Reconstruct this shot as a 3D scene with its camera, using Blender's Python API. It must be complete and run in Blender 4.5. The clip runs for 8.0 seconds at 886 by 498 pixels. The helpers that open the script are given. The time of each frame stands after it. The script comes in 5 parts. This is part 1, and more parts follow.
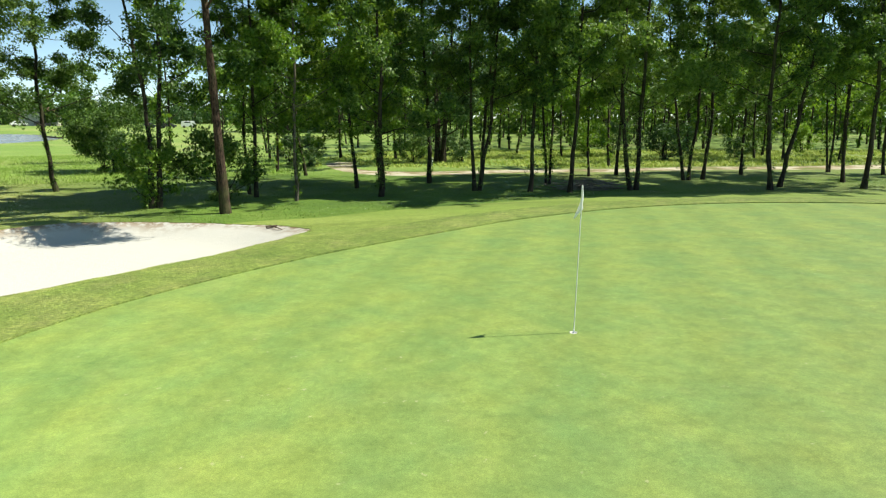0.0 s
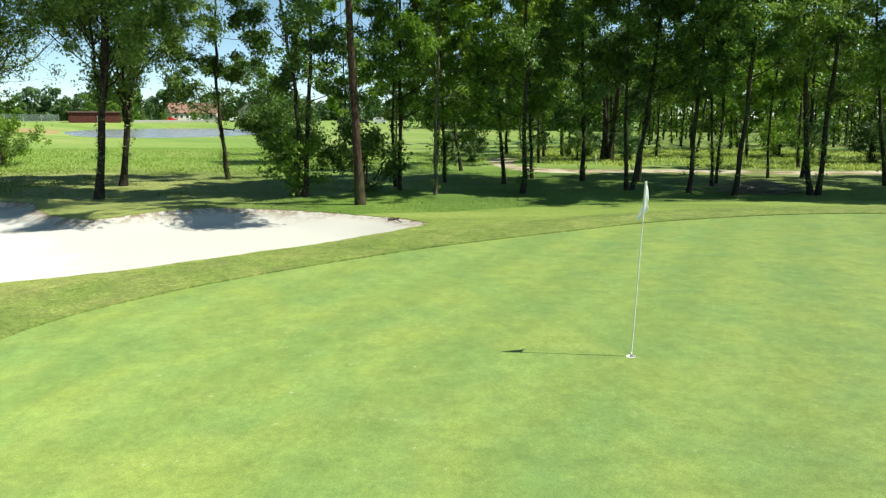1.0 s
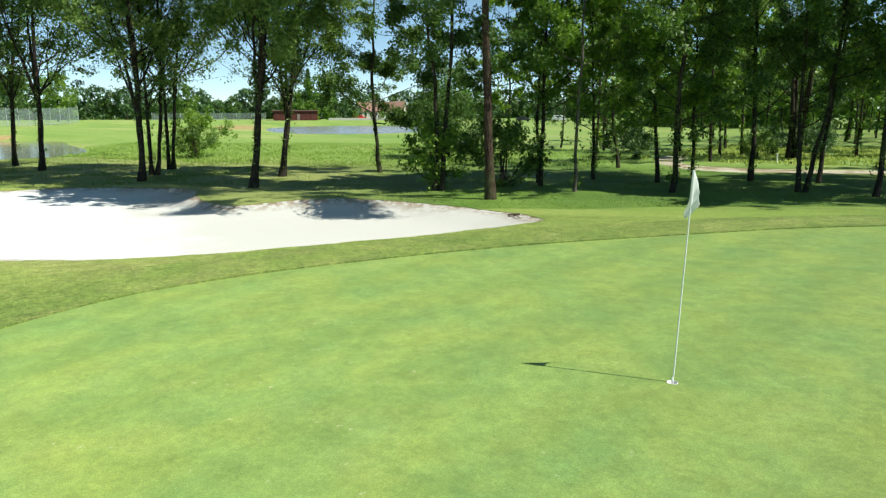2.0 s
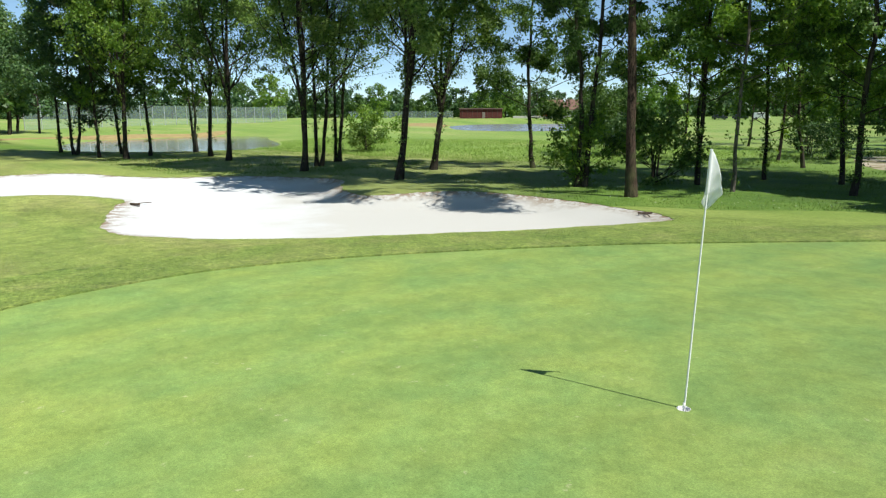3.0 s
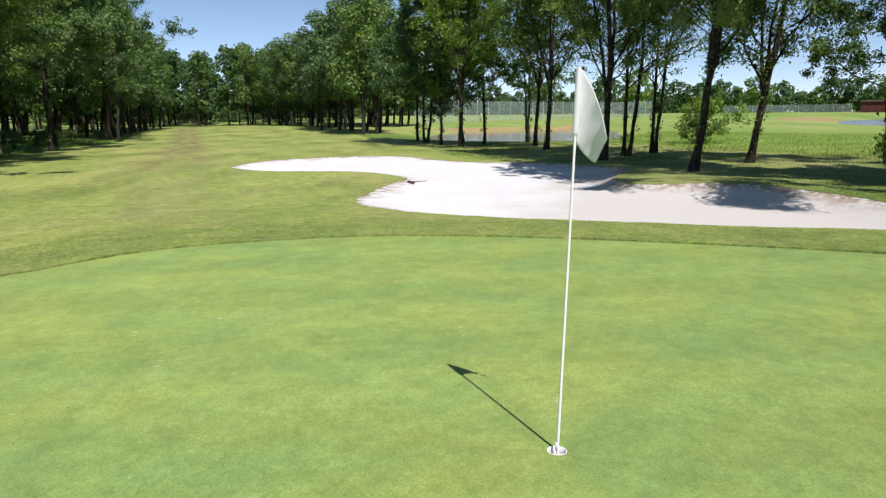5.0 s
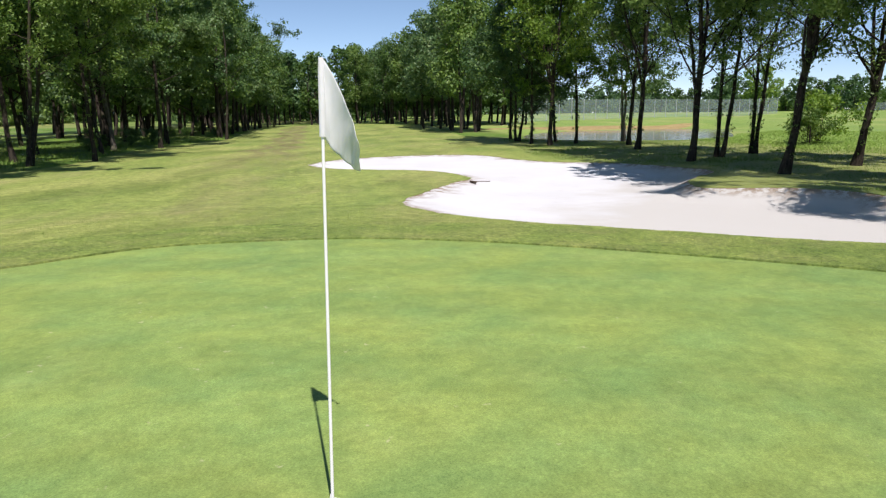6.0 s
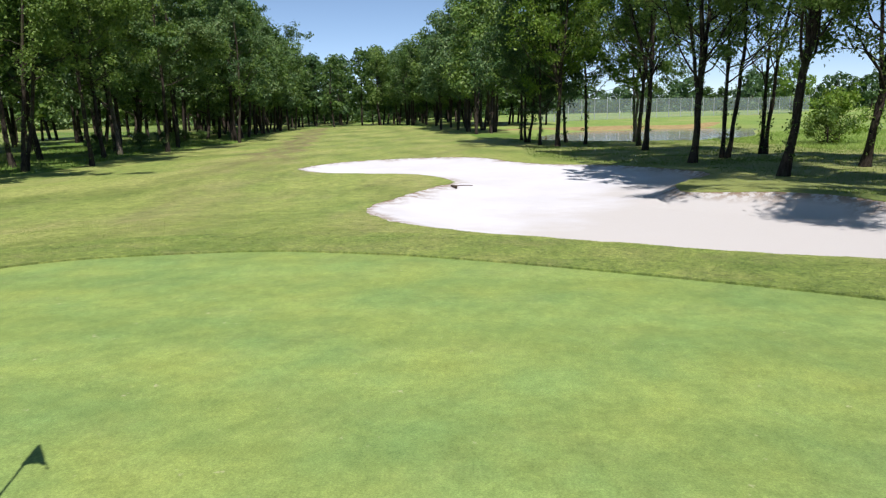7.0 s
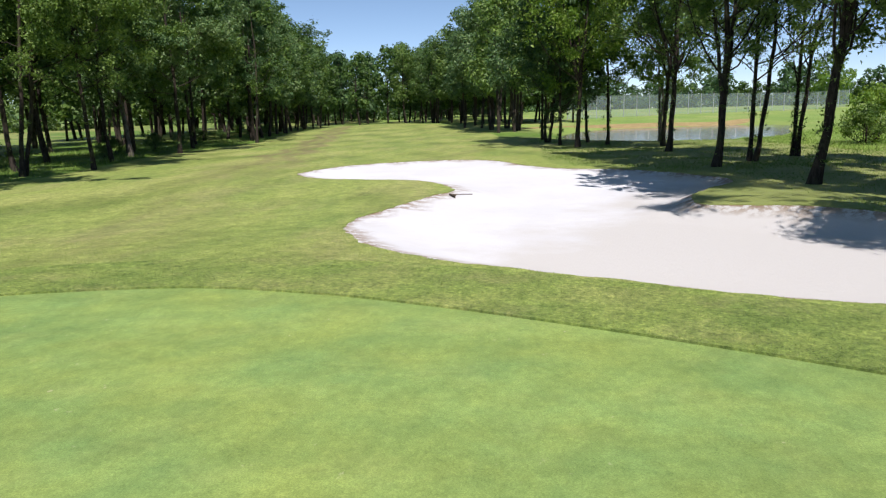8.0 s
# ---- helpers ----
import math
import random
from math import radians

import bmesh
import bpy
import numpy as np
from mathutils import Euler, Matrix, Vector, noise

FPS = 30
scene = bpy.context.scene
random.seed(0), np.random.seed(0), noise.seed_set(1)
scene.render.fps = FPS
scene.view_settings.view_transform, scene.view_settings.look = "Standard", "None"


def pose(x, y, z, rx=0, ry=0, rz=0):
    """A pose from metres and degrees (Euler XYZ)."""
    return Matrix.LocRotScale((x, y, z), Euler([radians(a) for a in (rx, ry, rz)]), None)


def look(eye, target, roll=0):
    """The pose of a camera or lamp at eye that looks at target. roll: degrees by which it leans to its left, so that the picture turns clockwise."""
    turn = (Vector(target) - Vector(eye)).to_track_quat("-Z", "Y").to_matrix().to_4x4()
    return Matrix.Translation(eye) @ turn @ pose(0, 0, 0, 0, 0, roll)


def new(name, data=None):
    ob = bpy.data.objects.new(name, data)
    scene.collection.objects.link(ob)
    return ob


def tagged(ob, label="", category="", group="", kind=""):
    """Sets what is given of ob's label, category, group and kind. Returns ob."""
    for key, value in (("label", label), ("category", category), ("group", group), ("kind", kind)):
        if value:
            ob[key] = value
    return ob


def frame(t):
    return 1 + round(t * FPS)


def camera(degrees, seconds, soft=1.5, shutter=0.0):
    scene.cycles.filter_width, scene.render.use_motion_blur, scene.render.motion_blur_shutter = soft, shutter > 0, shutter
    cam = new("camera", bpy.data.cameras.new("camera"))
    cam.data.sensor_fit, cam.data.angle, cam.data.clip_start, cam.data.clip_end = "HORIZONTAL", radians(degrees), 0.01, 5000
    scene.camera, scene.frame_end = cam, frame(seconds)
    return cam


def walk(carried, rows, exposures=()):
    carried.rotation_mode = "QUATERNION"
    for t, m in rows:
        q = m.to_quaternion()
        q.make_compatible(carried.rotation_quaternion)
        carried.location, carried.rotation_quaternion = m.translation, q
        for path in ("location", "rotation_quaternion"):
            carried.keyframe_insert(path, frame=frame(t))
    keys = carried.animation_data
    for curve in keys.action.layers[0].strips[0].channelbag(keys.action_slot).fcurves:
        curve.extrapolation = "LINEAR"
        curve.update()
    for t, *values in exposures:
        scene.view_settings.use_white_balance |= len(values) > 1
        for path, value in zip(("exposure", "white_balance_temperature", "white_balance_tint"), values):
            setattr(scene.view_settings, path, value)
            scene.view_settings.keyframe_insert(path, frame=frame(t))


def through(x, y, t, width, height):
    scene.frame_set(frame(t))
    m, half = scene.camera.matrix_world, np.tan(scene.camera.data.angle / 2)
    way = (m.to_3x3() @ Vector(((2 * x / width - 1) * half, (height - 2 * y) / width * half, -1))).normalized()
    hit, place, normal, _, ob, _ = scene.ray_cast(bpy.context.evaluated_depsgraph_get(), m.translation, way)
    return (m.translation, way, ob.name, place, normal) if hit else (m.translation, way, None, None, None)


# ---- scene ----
cam = camera(64.9, 8.0, soft=1.25)
PATH = [
    (0, (-1.0, -9.831, 3.003), (-1.178, -7.873, 2.639), -0.2),
    (0.5, (-0.103, -9.123, 2.895), (-0.546, -7.207, 2.53), -0.1),
    (1, (0.678, -8.387, 2.82), (-0.007, -6.545, 2.451), -0.0),
    (1.5, (1.355, -7.577, 2.717), (0.436, -5.84, 2.345), -0.1),
    (3, (2.928, -4.97, 2.356), (1.409, -3.725, 1.981), -0.2),
    (3.5, (3.259, -3.997, 2.221), (1.582, -2.975, 1.845), -0.3),
    (4, (3.458, -3.07, 2.099), (1.663, -2.275, 1.72), -0.3),
    (4.5, (3.552, -2.148, 1.974), (1.669, -1.59, 1.596), -0.5),
    (5, (3.547, -1.237, 1.864), (1.609, -0.917, 1.486), -0.5),
    (6.5, (2.774, 1.413, 1.855), (0.811, 1.359, 1.477), -0.8),
    (7, (2.305, 2.239, 1.874), (0.343, 2.164, 1.498), -1.1),
    (7.5, (1.512, 2.88, 1.919), (-0.448, 2.768, 1.537), -1.3),
    (8, (0.559, 3.231, 2.08), (-1.397, 3.069, 1.696), -1.4),
]
EXPOSURES = [(0.0, 0.71, 6950, 3), (1.7, 0.53, 6600, 2), (3.5, 0.27, 6300, 13), (4.5, 0.18, 6400, 20), (8.0, 0.15, 6250, 21)]
walk(cam, [(t, look(eye, target, roll)) for t, eye, target, roll in PATH], EXPOSURES)


# ---- world, sun ----
SUN = Vector((1.57, 0.41, 2.12)).normalized()
world = bpy.data.worlds.new("sky")
scene.world = world
world.use_nodes = True
wn, wl = world.node_tree.nodes, world.node_tree.links
sky = wn.new("ShaderNodeTexSky")
sky.sky_type = "NISHITA"
sky.sun_disc = False
sky.sun_elevation = math.asin(SUN.z)
sky.sun_rotation = math.atan2(SUN.x, SUN.y)
sky.altitude = 4500
sky.air_density, sky.dust_density, sky.ozone_density = 1.0, 0.0, 1.0
wn["Background"].inputs[1].default_value = 0.105
deep = wn.new("ShaderNodeHueSaturation")
deep.inputs["Hue"].default_value, deep.inputs["Saturation"].default_value = 0.486, 0.97
wl.new(sky.outputs[0], deep.inputs["Color"])
wl.new(deep.outputs[0], wn["Background"].inputs[0])
sun = new("sun", bpy.data.lights.new("sun", "SUN"))
sun.data.energy, sun.data.angle, sun.data.color = 5.0, radians(0.55), (1.0, 0.95, 0.87)
sun.matrix_world = look(SUN * 60, (0, 0, 0))


# ---- materials ----
def material(name, rough=0.8, metal=0.0, spec=0.3):
    m = bpy.data.materials.new(name)
    m.use_nodes = True
    n, l = m.node_tree.nodes, m.node_tree.links
    b = n["Principled BSDF"]
    b.inputs["Roughness"].default_value = rough
    b.inputs["Metallic"].default_value = metal
    b.inputs["Specular IOR Level"].default_value = spec
    return m, n, l, b


def noise_node(n, l, scale, detail=4, rough=0.55, vec=None):
    t = n.new("ShaderNodeTexNoise")
    t.inputs["Scale"].default_value, t.inputs["Detail"].default_value, t.inputs["Roughness"].default_value = scale, detail, rough
    if vec:
        l.new(vec, t.inputs["Vector"])
    return t.outputs["Fac"]


def ramp(n, l, fac, stops):
    r = n.new("ShaderNodeValToRGB")
    e = r.color_ramp.elements
    while len(e) < len(stops):
        e.new(0.5)
    for k, (p, c) in zip(e, stops):
        k.position, k.color = p, (*c, 1)
    l.new(fac, r.inputs[0])
    return r.outputs[0]


def blend(n, l, fac, a, b, mode="MIX"):
    m = n.new("ShaderNodeMix")
    m.data_type, m.blend_type = "RGBA", mode
    for value, k in ((fac, 0), (a, 6), (b, 7)):
        if isinstance(value, (int, float)):
            m.inputs[k].default_value = value
        elif isinstance(value, tuple):
            m.inputs[k].default_value = (*value, 1)
        else:
            l.new(value, m.inputs[k])
    return m.outputs[2]


def bump(n, l, b, height, strength, dist):
    k = n.new("ShaderNodeBump")
    k.inputs["Strength"].default_value, k.inputs["Distance"].default_value = strength, dist
    l.new(height, k.inputs["Height"])
    l.new(k.outputs[0], b.inputs["Normal"])


def position(n):
    return n.new("ShaderNodeNewGeometry").outputs["Position"]


def stretched(n, l, vec, scale, turn=0.0):
    m = n.new("ShaderNodeMapping")
    m.inputs["Scale"].default_value = scale
    m.inputs["Rotation"].default_value = (0, 0, turn)
    l.new(vec, m.inputs["Vector"])
    return m.outputs[0]


def grass_material(name, dark, mid, light, patch, fine, dry, dry_amount, bump_size, stripes=0.0, drawn=(1, 1, 1), tufts=0.0, specks=0.0, lane=False, hay=0.0, grain=0.75, field=0.0, coarse=0.0):
    m, n, l, b = material(name, 0.75, 0, 0.3)
    b.inputs["Diffuse Roughness"].default_value = 0.45
    p = position(n)
    v = stretched(n, l, p, drawn, radians(-8))
    big = noise_node(n, l, patch, 5, 0.6, v)
    small = noise_node(n, l, fine, 6, 0.75, p)
    c = ramp(n, l, big, [(0.32, dark), (0.5, mid), (0.7, light)])
    f = ramp(n, l, small, [(0.3, (0.55, 0.55, 0.5)), (0.7, (1.4, 1.4, 1.35))])
    c = blend(n, l, grain, c, f, "MULTIPLY")
    d = ramp(n, l, noise_node(n, l, patch * 1.7, 6, 0.7, v), [(0.5, (0, 0, 0)), (0.72, (1, 1, 1))])
    k = n.new("ShaderNodeMath")
    k.operation = "MULTIPLY"
    l.new(d, k.inputs[0])
    k.inputs[1].default_value = dry_amount
    c = blend(n, l, k.outputs[0], c, dry)
    if tufts:
        v = ramp(n, l, noise_node(n, l, 2.6, 8, 0.8, p), [(0.36, (0.62, 0.66, 0.6)), (0.64, (1.3, 1.27, 1.25))])
        c = blend(n, l, tufts, c, v, "MULTIPLY")
    if coarse:
        # single tufts, straw and gaps
        v = ramp(n, l, noise_node(n, l, 13, 6, 0.75, p), [(0.36, (0.5, 0.55, 0.5)), (0.52, (1.0, 1.0, 1.0)), (0.66, (1.55, 1.4, 1.4))])
        c = blend(n, l, coarse, c, v, "MULTIPLY")
    if specks:
        # pale ball marks and bare crumbs
        v = ramp(n, l, noise_node(n, l, 7.0, 4, 0.6, p), [(0.685, (0, 0, 0)), (0.75, (specks, specks, specks))])
        c = blend(n, l, v, c, (0.46, 0.46, 0.27))
    if hay:
        # broad sun-dried stretches of meadow
        v = ramp(n, l, noise_node(n, l, 0.022, 4, 0.55, p), [(0.45, (0, 0, 0)), (0.6, (hay, hay, hay))])
        c = blend(n, l, v, c, (0.33, 0.33, 0.12))
    if field:
        # lush open meadow beyond the trees
        xyz = n.new("ShaderNodeSeparateXYZ")
        l.new(p, xyz.inputs[0])
        off = n.new("ShaderNodeMath")
        off.operation = "MULTIPLY_ADD"
        l.new(xyz.outputs["X"], off.inputs[0])
        off.inputs[1].default_value = -0.36
        l.new(xyz.outputs["Y"], off.inputs[2])
        span = n.new("ShaderNodeMapRange")
        span.inputs["From Min"].default_value, span.inputs["From Max"].default_value, span.inputs["To Max"].default_value = 37.5, 42.0, field
        l.new(off.outputs[0], span.inputs["Value"])
        lush = ramp(n, l, noise_node(n, l, 0.07, 5, 0.6, stretched(n, l, p, (0.6, 1.6, 1.0), radians(30))), [(0.35, (0.17, 0.28, 0.055)), (0.5, (0.225, 0.325, 0.07)), (0.66, (0.32, 0.355, 0.12))])
        c = blend(n, l, span.outputs[0], c, blend(n, l, 0.8, lush, f, "MULTIPLY"))
    if lane:
        # a worn brown driving lane that leads down the fairway
        xyz = n.new("ShaderNodeSeparateXYZ")
        l.new(p, xyz.inputs[0])
        off = n.new("ShaderNodeMath")
        off.operation = "MULTIPLY_ADD"
        l.new(xyz.outputs["X"], off.inputs[0])
        off.inputs[1].default_value, off.inputs[2].default_value = -0.178, 2.7
        add = n.new("ShaderNodeMath")
        add.operation = "ADD"
        l.new(off.outputs[0], add.inputs[0])
        l.new(xyz.outputs["Y"], add.inputs[1])
        wob = n.new("ShaderNodeMath")
        wob.operation = "MULTIPLY_ADD"
        l.new(noise_node(n, l, 0.11, 4, 0.6, p), wob.inputs[0])
        wob.inputs[1].default_value = 7.0
        l.new(add.outputs[0], wob.inputs[2])
        scaled = n.new("ShaderNodeMath")
        scaled.operation = "MULTIPLY"
        l.new(wob.outputs[0], scaled.inputs[0])
        scaled.inputs[1].default_value = 0.1
        v = ramp(n, l, scaled.outputs[0], [(0.2, (0, 0, 0)), (0.29, (0.85, 0.85, 0.85)), (0.35, (0.2, 0.2, 0.2)), (0.44, (0.8, 0.8, 0.8)), (0.54, (0, 0, 0))])
        fade = n.new("ShaderNodeMapRange")
        fade.inputs["From Min"].default_value, fade.inputs["From Max"].default_value, fade.inputs["To Min"].default_value = -26.0, -46.0, 0.25
        l.new(xyz.outputs["X"], fade.inputs["Value"])
        worn = n.new("ShaderNodeMath")
        worn.operation = "MULTIPLY"
        l.new(v, worn.inputs[0])
        l.new(fade.outputs[0], worn.inputs[1])
        c = blend(n, l, worn.outputs[0], c, (0.185, 0.155, 0.075))
        lush = n.new("ShaderNodeMapRange")
        lush.inputs["From Min"].default_value, lush.inputs["From Max"].default_value, lush.inputs["To Max"].default_value = 9.0, 15.0, 0.75
        l.new(xyz.outputs["Y"], lush.inputs["Value"])
        c = blend(n, l, lush.outputs[0], c, blend(n, l, 1.0, (0.205, 0.30, 0.055), f, "MULTIPLY"))
        # drawn-out darker patches over the whole fairway
        dark_patches = ramp(n, l, noise_node(n, l, 0.24, 5, 0.62, stretched(n, l, p, (0.45, 1.3, 1.0), radians(-10))), [(0.5, (1, 1, 1)), (0.66, (0.62, 0.66, 0.6))])
        c = blend(n, l, 0.85, c, dark_patches, "MULTIPLY")
    if stripes:
        w = n.new("ShaderNodeTexWave")
        w.inputs["Scale"].default_value, w.inputs["Distortion"].default_value = 0.16, 1.2
        w.inputs["Detail"].default_value, w.inputs["Detail Scale"].default_value = 2, 0.4
        l.new(stretched(n, l, p, (1, 1, 1), radians(6)), w.inputs["Vector"])
        v = ramp(n, l, w.outputs["Fac"], [(0.25, (0.93, 0.95, 0.93)), (0.75, (1.05, 1.04, 1.02))])
        c = blend(n, l, stripes, c, v, "MULTIPLY")
    l.new(c, b.inputs["Base Color"])
    bump(n, l, b, noise_node(n, l, fine * 1.6, 5, 0.7, p), 0.6, bump_size)
    return m


GREEN = grass_material("mown_green", (0.18, 0.292, 0.09), (0.215, 0.308, 0.085), (0.252, 0.326, 0.081), 0.8, 75, (0.27, 0.292, 0.112), 0.2, 0.005, 0.9, (1.0, 0.85, 1.0), 0.5, 0.6, False, 0.0, 0.85, 0.0, 0.22)
FRINGE = grass_material("fringe_grass", (0.15, 0.23, 0.05), (0.21, 0.285, 0.067), (0.28, 0.325, 0.098), 0.6, 38, (0.29, 0.275, 0.12), 0.45, 0.04, 0, (1, 1, 1), 0.85, 0, False, 0.0, 1.0, 0.0, 0.9)
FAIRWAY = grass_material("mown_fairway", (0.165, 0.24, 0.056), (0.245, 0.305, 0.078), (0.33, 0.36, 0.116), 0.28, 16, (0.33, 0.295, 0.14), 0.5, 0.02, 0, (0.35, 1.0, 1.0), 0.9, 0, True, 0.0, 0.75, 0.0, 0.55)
ROUGH = grass_material("rough_grass", (0.058, 0.122, 0.018), (0.10, 0.185, 0.027), (0.17, 0.265, 0.045), 0.16, 7, (0.25, 0.26, 0.08), 0.22, 0.06, 0, (1, 1, 1), 0.6, 0, False, 0.65, 0.75, 0.85)


def blade_material(name, stops):
    m, n, l, b = material(name, 0.6, 0, 0.25)
    g = n.new("ShaderNodeNewGeometry")
    big = noise_node(n, l, 0.25, 3, 0.5, g.outputs["Position"])
    a = n.new("ShaderNodeMath")
    a.operation = "MULTIPLY_ADD"
    l.new(g.outputs["Random Per Island"], a.inputs[0])
    a.inputs[1].default_value = 0.55
    k = n.new("ShaderNodeMath")
    k.operation = "MULTIPLY"
    l.new(big, k.inputs[0])
    k.inputs[1].default_value = 0.5
    l.new(k.outputs[0], a.inputs[2])
    c = ramp(n, l, a.outputs[0], stops)
    l.new(c, b.inputs["Base Color"])
    t = n.new("ShaderNodeBsdfTranslucent")
    l.new(c, t.inputs[0])
    x = n.new("ShaderNodeMixShader")
    x.inputs[0].default_value = 0.3
    l.new(b.outputs[0], x.inputs[1])
    l.new(t.outputs[0], x.inputs[2])
    l.new(x.outputs[0], n["Material Output"].inputs[0])
    return m


BLADES = blade_material("grass_blades", [(0.2, (0.105, 0.2, 0.03)), (0.5, (0.17, 0.285, 0.048)), (0.85, (0.28, 0.34, 0.10))])
SHORT_BLADES = blade_material("fringe_blades", [(0.2, (0.14, 0.225, 0.042)), (0.5, (0.215, 0.30, 0.065)), (0.9, (0.34, 0.36, 0.13))])
DRY_MEADOW = blade_material("dry_meadow_blades", [(0.2, (0.22, 0.32, 0.05)), (0.55, (0.36, 0.45, 0.09)), (0.9, (0.50, 0.50, 0.16))])
MEADOW = blade_material("meadow_blades", [(0.2, (0.19, 0.33, 0.055)), (0.55, (0.275, 0.42, 0.08)), (0.9, (0.38, 0.48, 0.13))])


def leaf_material(name, stops, through=0.42):
    m, n, l, b = material(name, 0.5, 0, 0.35)
    g = n.new("ShaderNodeNewGeometry")
    o = n.new("ShaderNodeObjectInfo")
    a = n.new("ShaderNodeMath")
    a.operation = "MULTIPLY_ADD"
    l.new(g.outputs["Random Per Island"], a.inputs[0])
    a.inputs[1].default_value = 0.6
    k = n.new("ShaderNodeMath")
    k.operation = "MULTIPLY"
    l.new(o.outputs["Random"], k.inputs[0])
    k.inputs[1].default_value = 0.4
    l.new(k.outputs[0], a.inputs[2])
    patchy = n.new("ShaderNodeMath")
    patchy.operation = "MULTIPLY_ADD"
    l.new(noise_node(n, l, 0.8, 3, 0.6, g.outputs["Position"]), patchy.inputs[0])
    patchy.inputs[1].default_value = 0.9
    low = n.new("ShaderNodeMath")
    low.operation = "ADD"
    low.inputs[1].default_value = -0.42
    l.new(a.outputs[0], low.inputs[0])
    l.new(low.outputs[0], patchy.inputs[2])
    c = ramp(n, l, patchy.outputs[0], stops)
    l.new(c, b.inputs["Base Color"])
    t = n.new("ShaderNodeBsdfTranslucent")
    l.new(blend(n, l, 1.0, c, (1.3, 1.35, 0.6), "MULTIPLY"), t.inputs[0])
    x = n.new("ShaderNodeMixShader")
    x.inputs[0].default_value = through
    l.new(b.outputs[0], x.inputs[1])
    l.new(t.outputs[0], x.inputs[2])
    l.new(x.outputs[0], n["Material Output"].inputs[0])
    return m


LEAF = leaf_material("leaves_ash", [(0.1, (0.0327, 0.0774, 0.0155)), (0.5, (0.086, 0.1677, 0.0327)), (0.9, (0.2021, 0.301, 0.0688))], 0.3)
LEAF_BRIGHT = leaf_material("leaves_bright", [(0.1, (0.0602, 0.1333, 0.0172)), (0.5, (0.129, 0.2408, 0.031)), (0.9, (0.2494, 0.3612, 0.0602))], 0.38)
LEAF_DARK = leaf_material("leaves_oak", [(0.1, (0.0344, 0.0843, 0.0292)), (0.5, (0.0817, 0.1634, 0.0516)), (0.9, (0.1763, 0.2666, 0.0903))], 0.2)


def bark_material(name, dark, light, scale=1.0):
    m, n, l, b = material(name, 0.9, 0, 0.15)
    p = position(n)
    v = stretched(n, l, p, (9 * scale, 9 * scale, 2.2 * scale))
    a = noise_node(n, l, 1.6, 6, 0.7, v)
    c = ramp(n, l, a, [(0.36, dark), (0.66, light)])
    moss = ramp(n, l, noise_node(n, l, 1.1, 4, 0.6, p), [(0.52, (0, 0, 0)), (0.7, (0.5, 0.5, 0.5))])
    c = blend(n, l, moss, c, (0.09, 0.11, 0.04))
    l.new(c, b.inputs["Base Color"])
    bump(n, l, b, a, 1.0, 0.06)
    return m


BARK = bark_material("bark_grey", (0.016, 0.013, 0.010), (0.074, 0.061, 0.047))
BARK_PINE = bark_material("bark_pine", (0.012, 0.008, 0.006), (0.125, 0.084, 0.06), 1.3)
BARK_PALE = bark_material("bark_pale", (0.05, 0.043, 0.035), (0.21, 0.185, 0.15))

SAND, n, l, b = material("bunker_sand", 0.95, 0, 0.1)
b.inputs["Diffuse Roughness"].default_value = 0.4
p = position(n)
c = ramp(n, l, noise_node(n, l, 0.28, 4, 0.55, p), [(0.35, (0.555, 0.567, 0.56)), (0.65, (0.605, 0.62, 0.618))])
xyz = n.new("ShaderNodeSeparateXYZ")
l.new(p, xyz.inputs[0])
damp = n.new("ShaderNodeMath")
damp.operation = "MULTIPLY_ADD"
l.new(xyz.outputs["X"], damp.inputs[0])
damp.inputs[1].default_value = 0.057
l.new(noise_node(n, l, 0.45, 5, 0.6, p), damp.inputs[2])
damp2 = n.new("ShaderNodeMath")
damp2.operation = "MULTIPLY_ADD"
l.new(xyz.outputs["Y"], damp2.inputs[0])
damp2.inputs[1].default_value = 0.12
l.new(damp.outputs[0], damp2.inputs[2])
firm = ramp(n, l, damp2.outputs[0], [(0.04, (0, 0, 0)), (0.16, (0.35, 0.35, 0.35)), (0.34, (0.9, 0.9, 0.9))])
c = blend(n, l, firm, c, (0.50, 0.492, 0.45))
c = blend(n, l, ramp(n, l, noise_node(n, l, 1.5, 6, 0.65, p), [(0.55, (0, 0, 0)), (0.8, (0.45, 0.45, 0.45))]), c, (0.50, 0.485, 0.455))
edge = n.new("ShaderNodeAttribute")
edge.attribute_name = "edge"
ragged = n.new("ShaderNodeMath")
ragged.operation = "MULTIPLY"
l.new(edge.outputs["Fac"], ragged.inputs[0])
l.new(ramp(n, l, noise_node(n, l, 3.2, 6, 0.75, p), [(0.42, (0, 0, 0)), (0.54, (1, 1, 1))]), ragged.inputs[1])
c = blend(n, l, ragged.outputs[0], c, (0.23, 0.165, 0.10))
l.new(c, b.inputs["Base Color"])
bump(n, l, b, noise_node(n, l, 5, 8, 0.7, p), 0.5, 0.05)

SOIL, n, l, b = material("bare_soil", 0.95, 0, 0.1)
p = position(n)
c = ramp(n, l, noise_node(n, l, 1.2, 6, 0.65, p), [(0.3, (0.27, 0.205, 0.09)), (0.7, (0.42, 0.325, 0.15))])
l.new(c, b.inputs["Base Color"])
bump(n, l, b, noise_node(n, l, 6, 5, 0.6, p), 0.5, 0.05)

